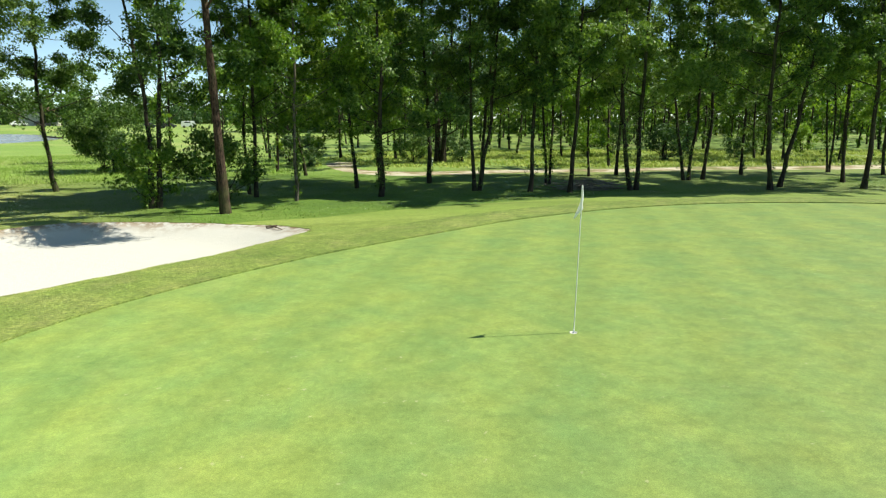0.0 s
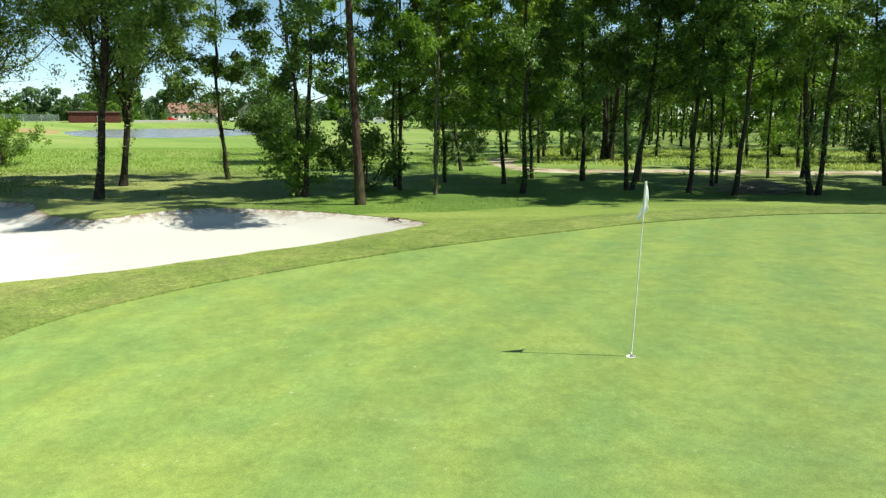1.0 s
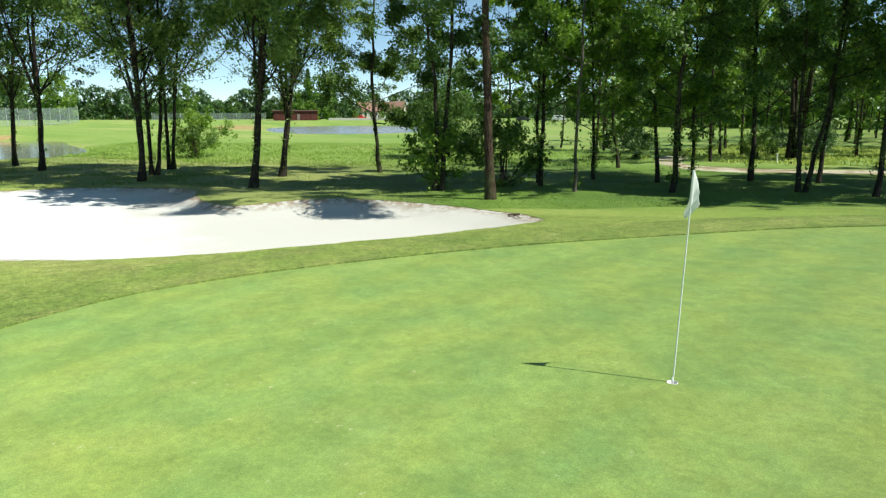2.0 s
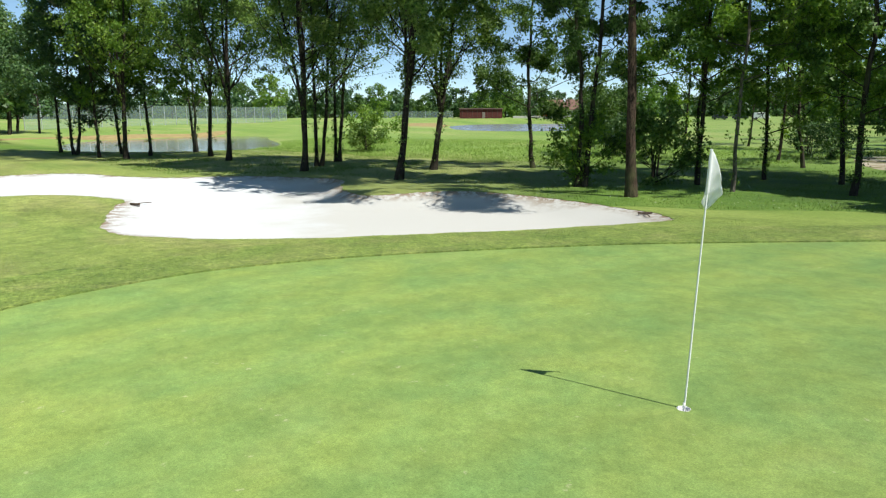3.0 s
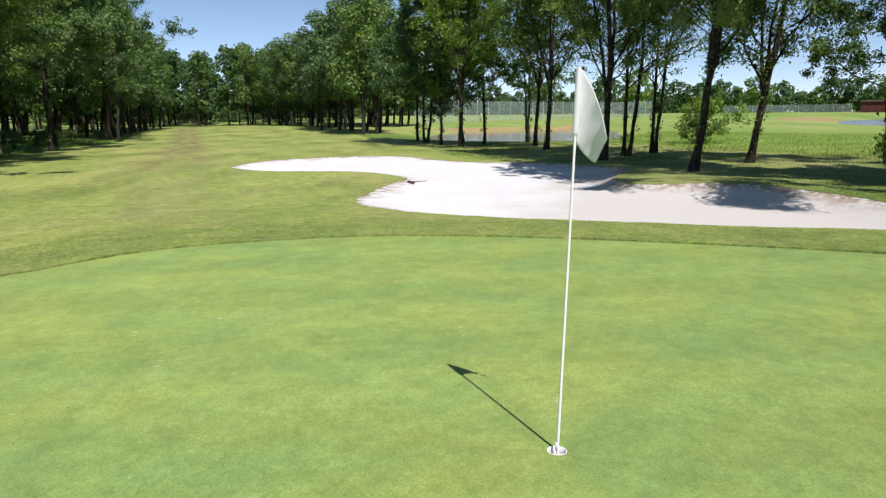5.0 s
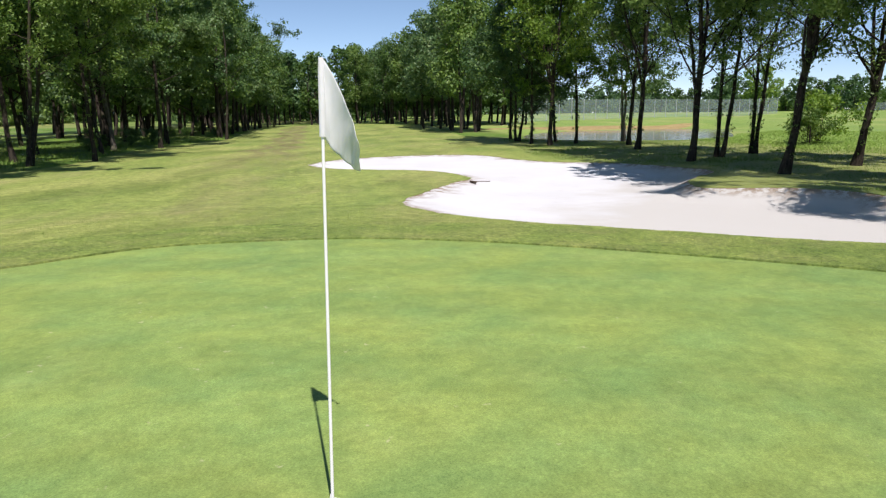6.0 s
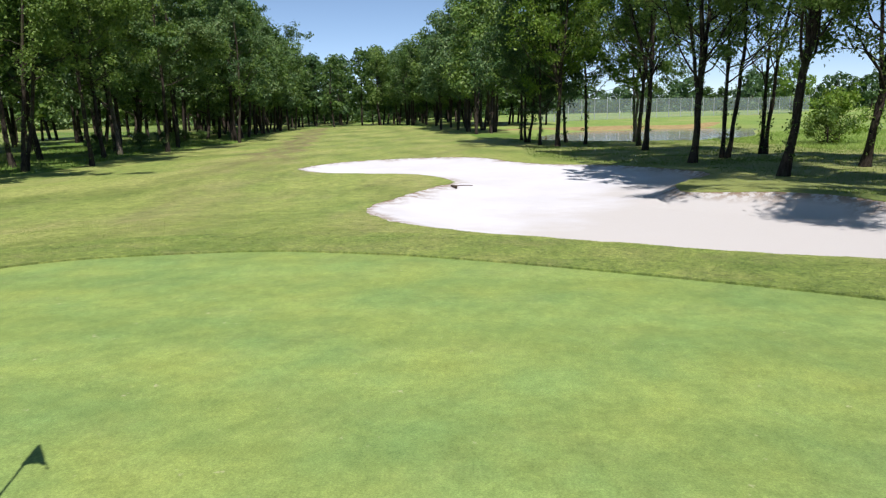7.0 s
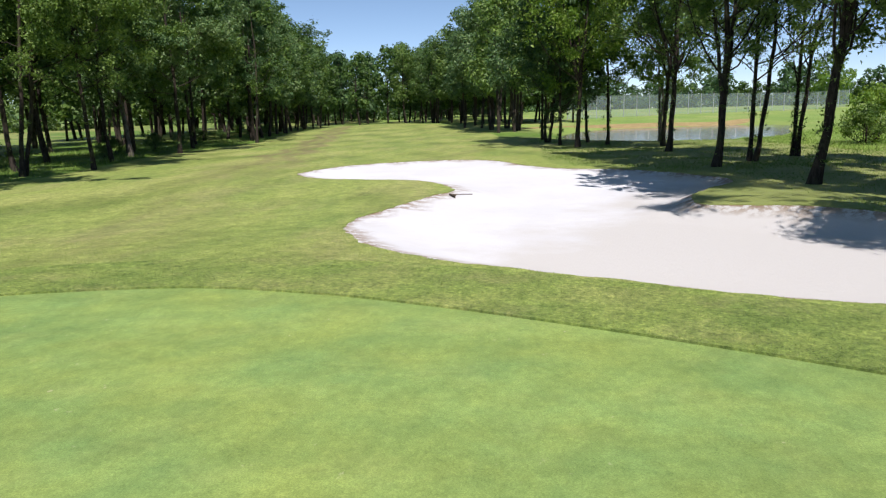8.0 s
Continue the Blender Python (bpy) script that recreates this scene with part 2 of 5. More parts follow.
TRACK, n, l, b = material("sandy_track", 0.95, 0, 0.1)
p = position(n)
c = ramp(n, l, noise_node(n, l, 0.4, 7, 0.68, p), [(0.36, (0.13, 0.17, 0.055)), (0.46, (0.24, 0.19, 0.115)), (0.54, (0.42, 0.385, 0.29)), (0.66, (0.46, 0.43, 0.34))])
l.new(c, b.inputs["Base Color"])
bump(n, l, b, noise_node(n, l, 12, 5, 0.6, p), 0.4, 0.02)

BROWN_WATER, n, l, b = material("brown_pond_water", 0.1, 0, 0.5)
p = position(n)
l.new(ramp(n, l, noise_node(n, l, 0.1, 3, 0.5, p), [(0.3, (0.15, 0.125, 0.07)), (0.7, (0.20, 0.17, 0.10))]), b.inputs["Base Color"])
bump(n, l, b, noise_node(n, l, 1.4, 3, 0.5, stretched(n, l, p, (1, 3, 1))), 0.05, 0.05)

WATER, n, l, b = material("pond_water", 0.22, 0, 0.5)
p = position(n)
l.new(ramp(n, l, noise_node(n, l, 0.1, 3, 0.5, p), [(0.3, (0.20, 0.21, 0.20)), (0.7, (0.27, 0.28, 0.27))]), b.inputs["Base Color"])
bump(n, l, b, noise_node(n, l, 1.4, 3, 0.5, stretched(n, l, p, (1, 3, 1))), 0.35, 0.12)


def plain(name, colour, rough=0.6, metal=0.0, vary=0.12, scale=6.0):
    m, n, l, b = material(name, rough, metal)
    a = noise_node(n, l, scale, 5, 0.6, position(n))
    lo, hi = tuple(v * (1 - vary) for v in colour), tuple(min(1, v * (1 + vary)) for v in colour)
    l.new(ramp(n, l, a, [(0.3, lo), (0.7, hi)]), b.inputs["Base Color"])
    return m


POLE = plain("pole_paint", (0.82, 0.82, 0.80), 0.35, 0, 0.04, 20)
CUP = plain("cup_liner", (0.80, 0.80, 0.78), 0.4, 0, 0.05, 30)
HOLE = plain("hole_soil", (0.05, 0.04, 0.03), 0.95)
DARK_WOOD = plain("rake_wood", (0.09, 0.065, 0.045), 0.8, 0, 0.3, 20)
GREY_WOOD = plain("dead_wood", (0.21, 0.18, 0.15), 0.9, 0, 0.35, 8)
STEEL = plain("fence_steel", (0.42, 0.45, 0.43), 0.5, 0.3)
SHED_RED = plain("shed_boards", (0.10, 0.028, 0.022), 0.8, 0, 0.3, 1.5)
SHED_ROOF = plain("shed_roof", (0.09, 0.05, 0.04), 0.8)
PLASTER = plain("house_plaster", (0.50, 0.48, 0.43), 0.9, 0, 0.06, 1.0)
TILES = plain("roof_tiles", (0.235, 0.14, 0.105), 0.85, 0, 0.2, 2.0)
GLASS = plain("dark_panes", (0.03, 0.035, 0.04), 0.1)
CAR_RED = plain("car_red", (0.55, 0.03, 0.02), 0.3, 0, 0.05)
CAR_WHITE = plain("car_white", (0.75, 0.75, 0.75), 0.3, 0, 0.05)
CAR_DARK = plain("car_dark", (0.05, 0.055, 0.065), 0.3, 0, 0.05)
TYRE = plain("tyre_rubber", (0.025, 0.025, 0.025), 0.8)
WHITE = plain("white_paint", (0.78, 0.78, 0.75), 0.6)
PETAL = plain("petals", (0.80, 0.80, 0.76), 0.7)

CLOTH, n, l, b = material("flag_cloth", 0.8, 0, 0.2)
c = ramp(n, l, noise_node(n, l, 14, 4, 0.6, position(n)), [(0.3, (0.88, 0.885, 0.89)), (0.7, (0.93, 0.93, 0.93))])
l.new(c, b.inputs["Base Color"])
t = n.new("ShaderNodeBsdfTranslucent")
t.inputs[0].default_value = (0.93, 0.93, 0.93, 1)
x = n.new("ShaderNodeMixShader")
x.inputs[0].default_value = 0.36
l.new(b.outputs[0], x.inputs[1])
l.new(t.outputs[0], x.inputs[2])
l.new(x.outputs[0], n["Material Output"].inputs[0])

NET, n, l, b = material("fence_net", 0.7, 0, 0.2)
b.inputs["Base Color"].default_value = (0.30, 0.38, 0.35, 1)
t = n.new("ShaderNodeBsdfTransparent")
x = n.new("ShaderNodeMixShader")
x.inputs[0].default_value = 0.35
l.new(t.outputs[0], x.inputs[1])
l.new(b.outputs[0], x.inputs[2])
l.new(x.outputs[0], n["Material Output"].inputs[0])


# ---- mesh helpers ----
def mesh_of(name, verts, faces, mat, smooth=False):
    """verts: (n, 3) array; faces: (m, k) integer array, or a list of such arrays of different k."""
    me = bpy.data.meshes.new(name)
    groups = [np.asarray(f, dtype=np.int64) for f in (faces if isinstance(faces, list) else [faces]) if len(f)]
    v = np.asarray(verts, dtype=np.float32)
    me.vertices.add(len(v))
    me.vertices.foreach_set("co", v.ravel())
    loops = np.concatenate([g.ravel() for g in groups])
    counts = np.concatenate([np.full(len(g), g.shape[1]) for g in groups])
    me.loops.add(len(loops))
    me.loops.foreach_set("vertex_index", loops.astype(np.int32))
    me.polygons.add(len(counts))
    me.polygons.foreach_set("loop_start", (np.cumsum(counts) - counts).astype(np.int32))
    me.update(calc_edges=True)
    me.validate()
    if smooth:
        me.polygons.foreach_set("use_smooth", np.ones(len(me.polygons), dtype=bool))
    me.materials.append(mat)
    return me


def part(name, bm, mat, parent=None, label="", smooth=False):
    """Links a bmesh, or a finished mesh, as one mesh object under a thing or part."""
    if isinstance(bm, bpy.types.Mesh):
        me = bm
    else:
        me = bpy.data.meshes.new(name)
        bm.to_mesh(me)
        bm.free()
        me.materials.append(mat)
        if smooth:
            me.polygons.foreach_set("use_smooth", np.ones(len(me.polygons), dtype=bool))
    ob = new(name, me)
    if parent:
        ob.parent = parent
    return tagged(ob, label)


def empty(name, m, label, category, group=""):
    ob = new(name)
    ob.empty_display_size = 0.2
    ob.matrix_world = m
    return tagged(ob, label, category, group)


def box(bm, size, centre, bevel=0.0, turn=None):
    m = Matrix.Translation(centre) @ (turn or Matrix()) @ Matrix.Diagonal((*size, 1))
    made = bmesh.ops.create_cube(bm, size=1, matrix=m)
    if bevel:
        edges = {e for v in made["verts"] for e in v.link_edges}
        bmesh.ops.bevel(bm, geom=list(edges), offset=bevel, segments=1, affect="EDGES")
    return made


def tube_arrays(path, radii, sides, start=0, knobs=0.0):
    """Ring vertices and quads of a tube along a path; start: index of its first vertex."""
    path, radii = np.asarray(path, float), np.asarray(radii, float)
    way = np.gradient(path, axis=0)
    way /= np.linalg.norm(way, axis=1, keepdims=True) + 1e-9
    ref = np.where(np.abs(way[:, 2:3]) > 0.9, [[1.0, 0, 0]], [[0, 0, 1.0]])
    u = np.cross(way, ref)
    u /= np.linalg.norm(u, axis=1, keepdims=True) + 1e-9
    w = np.cross(way, u)
    a = np.arange(sides) * 2 * np.pi / sides
    ring = u[:, None] * np.cos(a)[None, :, None] + w[:, None] * np.sin(a)[None, :, None]
    gnarl = 1.0
    if knobs:
        i0, j0 = np.meshgrid(np.arange(len(path)), np.arange(sides), indexing="ij")
        gnarl = (1 + knobs * np.sin(i0 * 2.1 + j0 * 1.7) + knobs * 0.8 * np.sin(i0 * 3.7 - j0 * 2.9 + 1))[:, :, None]
    v = (path[:, None] + ring * radii[:, None, None] * gnarl).reshape(-1, 3)
    i, j = np.meshgrid(np.arange(len(path) - 1), np.arange(sides), indexing="ij")
    k = (j + 1) % sides
    q = np.stack([i * sides + j, i * sides + k, (i + 1) * sides + k, (i + 1) * sides + j], -1).reshape(-1, 4)
    return v, q + start


# ---- ground ----
def smooth_loop(points, step):
    """A closed Catmull-Rom curve through the points, sampled about every step metres."""
    p, out = np.asarray(points, float), []
    for i in range(len(p)):
        a, b0, c0, d = p[i - 1], p[i], p[(i + 1) % len(p)], p[(i + 2) % len(p)]
        k = max(2, int(np.linalg.norm(c0 - b0) / step))
        for s in np.arange(k) / k:
            out.append(0.5 * (2 * b0 + (c0 - a) * s + (2 * a - 5 * b0 + 4 * c0 - d) * s**2 + (3 * b0 - a - 3 * c0 + d) * s**3))
    return np.array(out)


def signed(points, loop):
    """Distance to a closed outline, negative inside."""
    p = np.asarray(points, float).reshape(-1, 2)
    a, b0 = loop, np.roll(loop, -1, 0)
    best, inside = np.full(len(p), 1e9), np.zeros(len(p), bool)
    for (ax, ay), (bx, by) in zip(a, b0):
        dx, dy = bx - ax, by - ay
        s = np.clip(((p[:, 0] - ax) * dx + (p[:, 1] - ay) * dy) / (dx * dx + dy * dy + 1e-12), 0, 1)
        best = np.minimum(best, (p[:, 0] - ax - s * dx) ** 2 + (p[:, 1] - ay - s * dy) ** 2)
        if ay != by:
            inside ^= ((ay > p[:, 1]) != (by > p[:, 1])) & (p[:, 0] < dx * (p[:, 1] - ay) / dy + ax)
    d = np.sqrt(best)
    return np.where(inside, -d, d)


def ease(x):
    x = np.clip(x, 0, 1)
    return x * x * (3 - 2 * x)


GREEN_EDGE = smooth_loop([(-6.1, -5.5), (-7.4, -4.3), (-7.97, -3.15), (-8.3, -1.05), (-7.95, 0.82), (-7.3, 2.5), (-6.4, 4.3), (-5.2, 6.4), (-4.0, 8.1), (-2.55, 10.0), (-0.9, 12.1), (1.0, 13.9), (3.1, 15.5), (5.4, 16.7), (7.6, 17.4), (9.8, 17.7), (13.2, 17.5), (17, 15.5), (19.5, 11), (19.5, 4), (17, -3), (12, -8.5), (5, -11.5), (-1, -11.2), (-4.0, -8.2)], 0.3)
BUNKER_EDGE = smooth_loop([(-6.95, 10.7), (-7.1, 9.0), (-7.5, 7.6), (-8.0, 6.1), (-8.7, 4.9), (-9.3, 3.8), (-9.95, 2.7), (-10.6, 1.95), (-11.6, 1.1), (-12.8, 0.45), (-14.2, -0.05), (-15.6, -0.45), (-16.9, -0.4), (-18.0, -0.1), (-19.5, 0.4), (-21.4, 1.1), (-22.6, 1.7), (-24.5, 1.2), (-26.2, 0.0), (-26.7, -2.0), (-27.2, -4.0), (-28.9, -5.4), (-31.4, -5.2), (-34.2, -4.2), (-36.0, -2.2), (-36.7, 0.7), (-35.6, 2.9), (-32.3, 4.5), (-30.4, 6.2), (-29.4, 8.5), (-27.0, 10.2), (-24.0, 11.2), (-21.1, 9.5), (-19.0, 8.5), (-17.6, 8.4), (-17.1, 9.1), (-16.2, 10.5), (-14.5, 11.9), (-12.3, 12.6), (-10.2, 12.5), (-8.4, 12.0)], 0.22)
BUNKER_EDGE = BUNKER_EDGE + 0.035 * np.stack([np.sin(np.arange(len(BUNKER_EDGE)) * 2.3) + np.sin(np.arange(len(BUNKER_EDGE)) * 0.9), np.cos(np.arange(len(BUNKER_EDGE)) * 1.7) + np.sin(np.arange(len(BUNKER_EDGE)) * 0.61)], 1)
FAIRWAY_EDGE = smooth_loop([(-7.6, 14.0), (-5.2, 16.2), (-0.9, 18.8), (4.0, 21.2), (9.4, 23.2), (15.1, 24.4), (24, 23.5), (34, 16), (38, 0), (30, -20), (10, -30), (-12, -26), (-26, -18.5), (-36, -18.5), (-48, -20.8), (-66, -20.5), (-94, -25.5), (-130, -30), (-150, -27), (-147, -16), (-120, -4.5), (-100, -0.5), (-82, 2), (-64, 4), (-48, 5.8), (-40, 5.6), (-36, 5.5), (-32.5, 6.0), (-31.0, 7.5), (-29.6, 9.8), (-26, 8), (-16, 8), (-12, 11), (-9.5, 13.2)], 0.8)
out = np.roll(GREEN_EDGE, -2, 0) - np.roll(GREEN_EDGE, 2, 0)
out = np.stack([out[:, 1], -out[:, 0]], 1) / np.linalg.norm(out, axis=1, keepdims=True)
turned = np.sign(np.sum(out * (GREEN_EDGE - GREEN_EDGE.mean(0))))
FRINGE_EDGE = (GREEN_EDGE + out * turned * 2.2)[::2]
TRACK_EDGE = smooth_loop([(-15.5, 46), (-13.2, 39), (-10.3, 34.6), (-7.1, 33.4), (-4.4, 34.2), (-0.9, 35.8), (2.9, 36.8), (6.5, 37.1), (12.4, 38.8), (18.4, 40), (26, 41.5), (45, 46), (45, 50), (27, 45.4), (19.8, 43.5), (13.4, 42), (7, 40.2), (3.1, 39.9), (-0.8, 39.3), (-4.7, 37.2), (-7.6, 36.6), (-10.4, 37.5), (-12.3, 41), (-13.6, 47)], 0.8)
POND_A = smooth_loop([(-61, 12.5), (-58, 17), (-58.5, 22), (-63, 27), (-72, 32), (-85, 37), (-100, 43), (-107, 38), (-102, 28), (-99, 20), (-90, 14), (-78, 10.5), (-68, 9.8)], 1.5)
POND_B = smooth_loop([(-128, 106), (-108, 88), (-89, 75), (-76, 74), (-72, 86), (-80, 109), (-98, 132), (-115, 149), (-133, 156), (-146, 149), (-145, 130)], 2.5)
MUD_A = smooth_loop([(-108, 40), (-103, 28), (-99.5, 19.5), (-96, 12), (-93, 6), (-95, 4.6), (-100, 11), (-103.5, 18.5), (-106.5, 28), (-111, 41)], 1.5)
MUD_B = smooth_loop([(-131, 107), (-124, 100), (-110, 87), (-116, 82), (-130, 92), (-140, 104)], 2.0)
CUP_EDGE = np.array([(0.054 * math.cos(a), 0.054 * math.sin(a)) for a in np.arange(24) * math.pi / 12])
LEVEL_A, LEVEL_B = -0.72, -0.05


def land(points):
    """Height of the ground at (n, 2) places, without the sand."""
    p = np.asarray(points, float).reshape(-1, 2)
    x, y = p[:, 0], p[:, 1]
    g = signed(p, GREEN_EDGE[::3])
    z = np.where(g < 0, -0.12 + 0.12 * ease(-g / 7), -0.12 - 0.28 * ease(g / 8))
    z = z - 0.14 * np.exp(-(((x + 19) / 8) ** 2 + ((y + 2) / 6) ** 2))
    z = z + 0.16 * np.exp(-(((x + 15.5) / 3.5) ** 2 + ((y - 11) / 2.0) ** 2))
    r = np.hypot(x, y)
    z = z + 0.04 * np.sin(x * 0.31 + 1) * np.sin(y * 0.27) * ease((g - 4) / 10)
    z = z + 1.0 * ease((r - 70) / 110) * ease((y + 60 + 0.1 * x) / 60)
    z = z + 1.1 * ease((r - 190) / 40)
    for loop, level, bank in ((POND_A, LEVEL_A, 5.0), (POND_B, LEVEL_B, 7.0)):
        d = signed(p, loop)
        z = np.where(d <= 0, level - 0.7 * ease(-d / 3), level + (z - level) * ease((d + 0.4) / bank))
    return z


def height(x, y):
    return float(land([(x, y)])[0])


def ground_points():
    rng = np.random.default_rng(4)
    out = []
    for x0, x1, y0, y1, step in ((-40, 14, -12, 28, 0.7), (-70, 40, -40, 60, 2.0), (-190, 90, -90, 200, 6.0)):
        gx, gy = np.meshgrid(np.arange(x0, x1, step), np.arange(y0, y1, step))
        q = np.stack([gx.ravel(), gy.ravel()], 1) + rng.uniform(-0.3, 0.3, (gx.size, 2)) * step
        out.append((q, (x0, x1, y0, y1)))
    keep = [out[0][0]]
    for (q, _), (_, (x0, x1, y0, y1)) in zip(out[1:], out):
        keep.append(q[(q[:, 0] < x0) | (q[:, 0] > x1) | (q[:, 1] < y0) | (q[:, 1] > y1)])
    for r, k in ((260, 70), (330, 60), (450, 48), (800, 40), (1500, 36), (3000, 32)):
        a = np.arange(k) * 2 * np.pi / k
        keep.append(np.stack([r * np.cos(a), r * np.sin(a)], 1))
    return np.concatenate(keep)


def build_ground():
    from mathutils.geometry import delaunay_2d_cdt
    loops = [GREEN_EDGE, BUNKER_EDGE, FAIRWAY_EDGE, TRACK_EDGE, POND_A, POND_B, MUD_A, MUD_B, CUP_EDGE, FRINGE_EDGE]
    free = ground_points()
    clear = np.ones(len(free), bool)
    for loop, gap in zip(loops, (0.2, 0.2, 0.3, 0.3, 0.6, 0.8, 0.5, 0.8, 0.1, 0.25)):
        clear &= np.abs(signed(free, loop)) > gap
    pts, edges = [free[clear]], []
    count = int(clear.sum())
    for loop in loops:
        k = len(loop)
        edges += [(count + i, count + (i + 1) % k) for i in range(k)]
        pts.append(loop)
        count += k
    pts = np.concatenate(pts)
    v, _, tris, *_ = delaunay_2d_cdt([Vector(q) for q in pts], edges, [], 0, 1e-4, False)
    v = np.array([(q.x, q.y) for q in v])
    tris = np.array([t for t in tris if len(t) == 3])
    mid = v[tris].mean(1)
    zone = np.full(len(tris), 4)
    for code, loop in ((3, FAIRWAY_EDGE), (5, MUD_A), (5, MUD_B), (2, TRACK_EDGE), (6, FRINGE_EDGE), (0, GREEN_EDGE), (1, BUNKER_EDGE), (9, CUP_EDGE)):
        zone[signed(mid, loop) < 0] = code
    zh = land(v)
    made = {}
    for code, name, mat, drop in ((0, "putting_green", GREEN, 0.03), (1, "bunker_sand", SAND, 0.0), (2, "track", TRACK, 0.01), (3, "fairway", FAIRWAY, 0.0), (4, "ground", ROUGH, 0.0), (5, "mud_bank", SOIL, 0.0), (6, "fringe", FRINGE, 0.0)):
        t = tris[zone == code]
        used, inv = np.unique(t, return_inverse=True)
        q, z = v[used], zh[used] - drop
        if code == 1:
            d = -signed(q, BUNKER_EDGE)
            floor = -0.74 + 0.06 * np.sin(q[:, 0] * 0.35) + 0.08 * ease((-q[:, 0] - 22) / 8)
            wide = np.where((q[:, 1] > 7.5) & (q[:, 0] < -11.5), 0.95, 2.0)
            s = ease(d / wide)
            z = (z - 0.014) * (1 - s) + np.minimum(floor, z - 0.06) * s
            rim = np.clip(1.25 - d / np.where((q[:, 1] > 8) | (np.abs(q[:, 0] + 21) < 2.5), 0.32, 0.2), 0, 1)
        verts = np.column_stack([q, z])
        faces = inv.reshape(-1, 3)
        # a low cut edge hangs down where this sheet meets a lower one
        skirt = []
        if code in (3, 4, 6):
            e = np.sort(np.concatenate([t[:, [0, 1]], t[:, [1, 2]], t[:, [2, 0]]]), 1)
            e, n_used = np.unique(e, axis=0, return_counts=True)
            e = e[n_used == 1]
            m = v[e].mean(1)
            near = np.minimum(np.abs(signed(m, GREEN_EDGE)), np.minimum(np.abs(signed(m, BUNKER_EDGE)), np.abs(signed(m, TRACK_EDGE)))) < 0.06
            e = np.searchsorted(used, e[near])
            high = verts[e.ravel()].copy()
            low = high.copy()
            low[:, 2] -= 0.08
            k = len(verts) + np.arange(len(low)).reshape(-1, 2)
            verts = np.concatenate([verts, high, low])
            k2 = k + len(low)
            skirt = np.stack([k[:, 0], k[:, 1], k2[:, 1], k2[:, 0]], 1)
        me = mesh_of(name, verts, [faces, skirt] if len(skirt) else faces, mat, smooth=True)
        if code == 1:
            a = me.attributes.new("edge", "FLOAT", "POINT")
            a.data.foreach_set("value", rim.astype(np.float32))
        made[name] = new(name, me)
    return made


sheets = build_ground()
tagged(sheets["putting_green"], "closely mown pale green putting green with faint stripes", "putting green", kind="structure")
tagged(sheets["bunker_sand"], "white raked sand filling a curved grass-lipped bunker", "bunker", kind="structure")
tagged(sheets["track"], "pale sandy track through the trees", "track", kind="structure")
tagged(sheets["fringe"], "darker green collar of longer grass round the green", "fringe", kind="structure")
tagged(sheets["fairway"], "short dry-patched fairway and fringe grass", "fairway", kind="structure")
tagged(sheets["ground"], "rough green grass under trees reaching the horizon", "ground", kind="structure")
tagged(sheets["mud_bank"], "bare orange-brown soil on a pond bank", "bank", kind="structure")


def build_pond(loop, level, mat, label):
    c = loop.mean(0)
    ring = c + (loop - c) * 1.004
    verts = np.column_stack([np.concatenate([ring, [c]]), np.full(len(ring) + 1, level + 0.01)])
    k = len(ring)
    faces = np.array([(i, (i + 1) % k, k) for i in range(k)])
    ob = new("pond_water", mesh_of("pond_water", verts, faces, mat))
    return tagged(ob, label, "pond", kind="structure")


build_pond(POND_A, LEVEL_A, BROWN_WATER, "still brown-green pond with muddy banks")
build_pond(POND_B, LEVEL_B, WATER, "still grey-blue pond in the meadow")


# ---- trees ----
def leaf_arrays(rng, centres, per, spread, size, flat=0.7):
    """Pointed leaves round cluster centres: three vertices each."""
    per = np.asarray(per, int) if np.ndim(per) else np.full(len(centres), int(per))
    k = int(per.sum())
    off = rng.normal(0, 1, (k, 3))
    off *= (np.minimum(1, 1.9 / (np.linalg.norm(off, axis=1) + 1e-9)) * rng.uniform(0.5, 1.0, k))[:, None]
    at = np.repeat(centres, per, 0) + off * np.array([spread, spread, spread * flat]) * np.repeat(rng.uniform(0.7, 1.4, len(centres)), per)[:, None]
    along = rng.normal(0, 1, (k, 3)) - [0, 0, 0.45]
    along /= np.linalg.norm(along, axis=1, keepdims=True)
    up = rng.normal(0, 0.7, (k, 3)) + [0, 0, 1.0]
    side = np.cross(along, up)
    side /= np.linalg.norm(side, axis=1, keepdims=True) + 1e-9
    fold = np.cross(side, along)
    s = size * rng.uniform(0.6, 1.35, (k, 1))
    v = np.stack([at - along * s * 0.45 - side * s * 0.32, at + along * s * 0.6, at - along * s * 0.3 + side * s * 0.36 + fold * s * 0.1], 1)
    return v.reshape(-1, 3), np.arange(k * 3).reshape(-1, 3)


def stem_path(rng, base, top, bend, k=9):
    s = np.linspace(0, 1, k)[:, None]
    p = np.asarray(base) + (np.asarray(top) - np.asarray(base)) * s
    wob = rng.normal(0, 1, (2, 2))
    p[:, :2] += bend * (np.sin(np.pi * s) * wob[0] + 0.6 * np.sin(2 * np.pi * s) * wob[1] + 0.2 * np.sin(6.5 * np.pi * s) * wob[:, 1] + 0.14 * np.sin(11 * np.pi * s) * wob[:, 0])
    return p


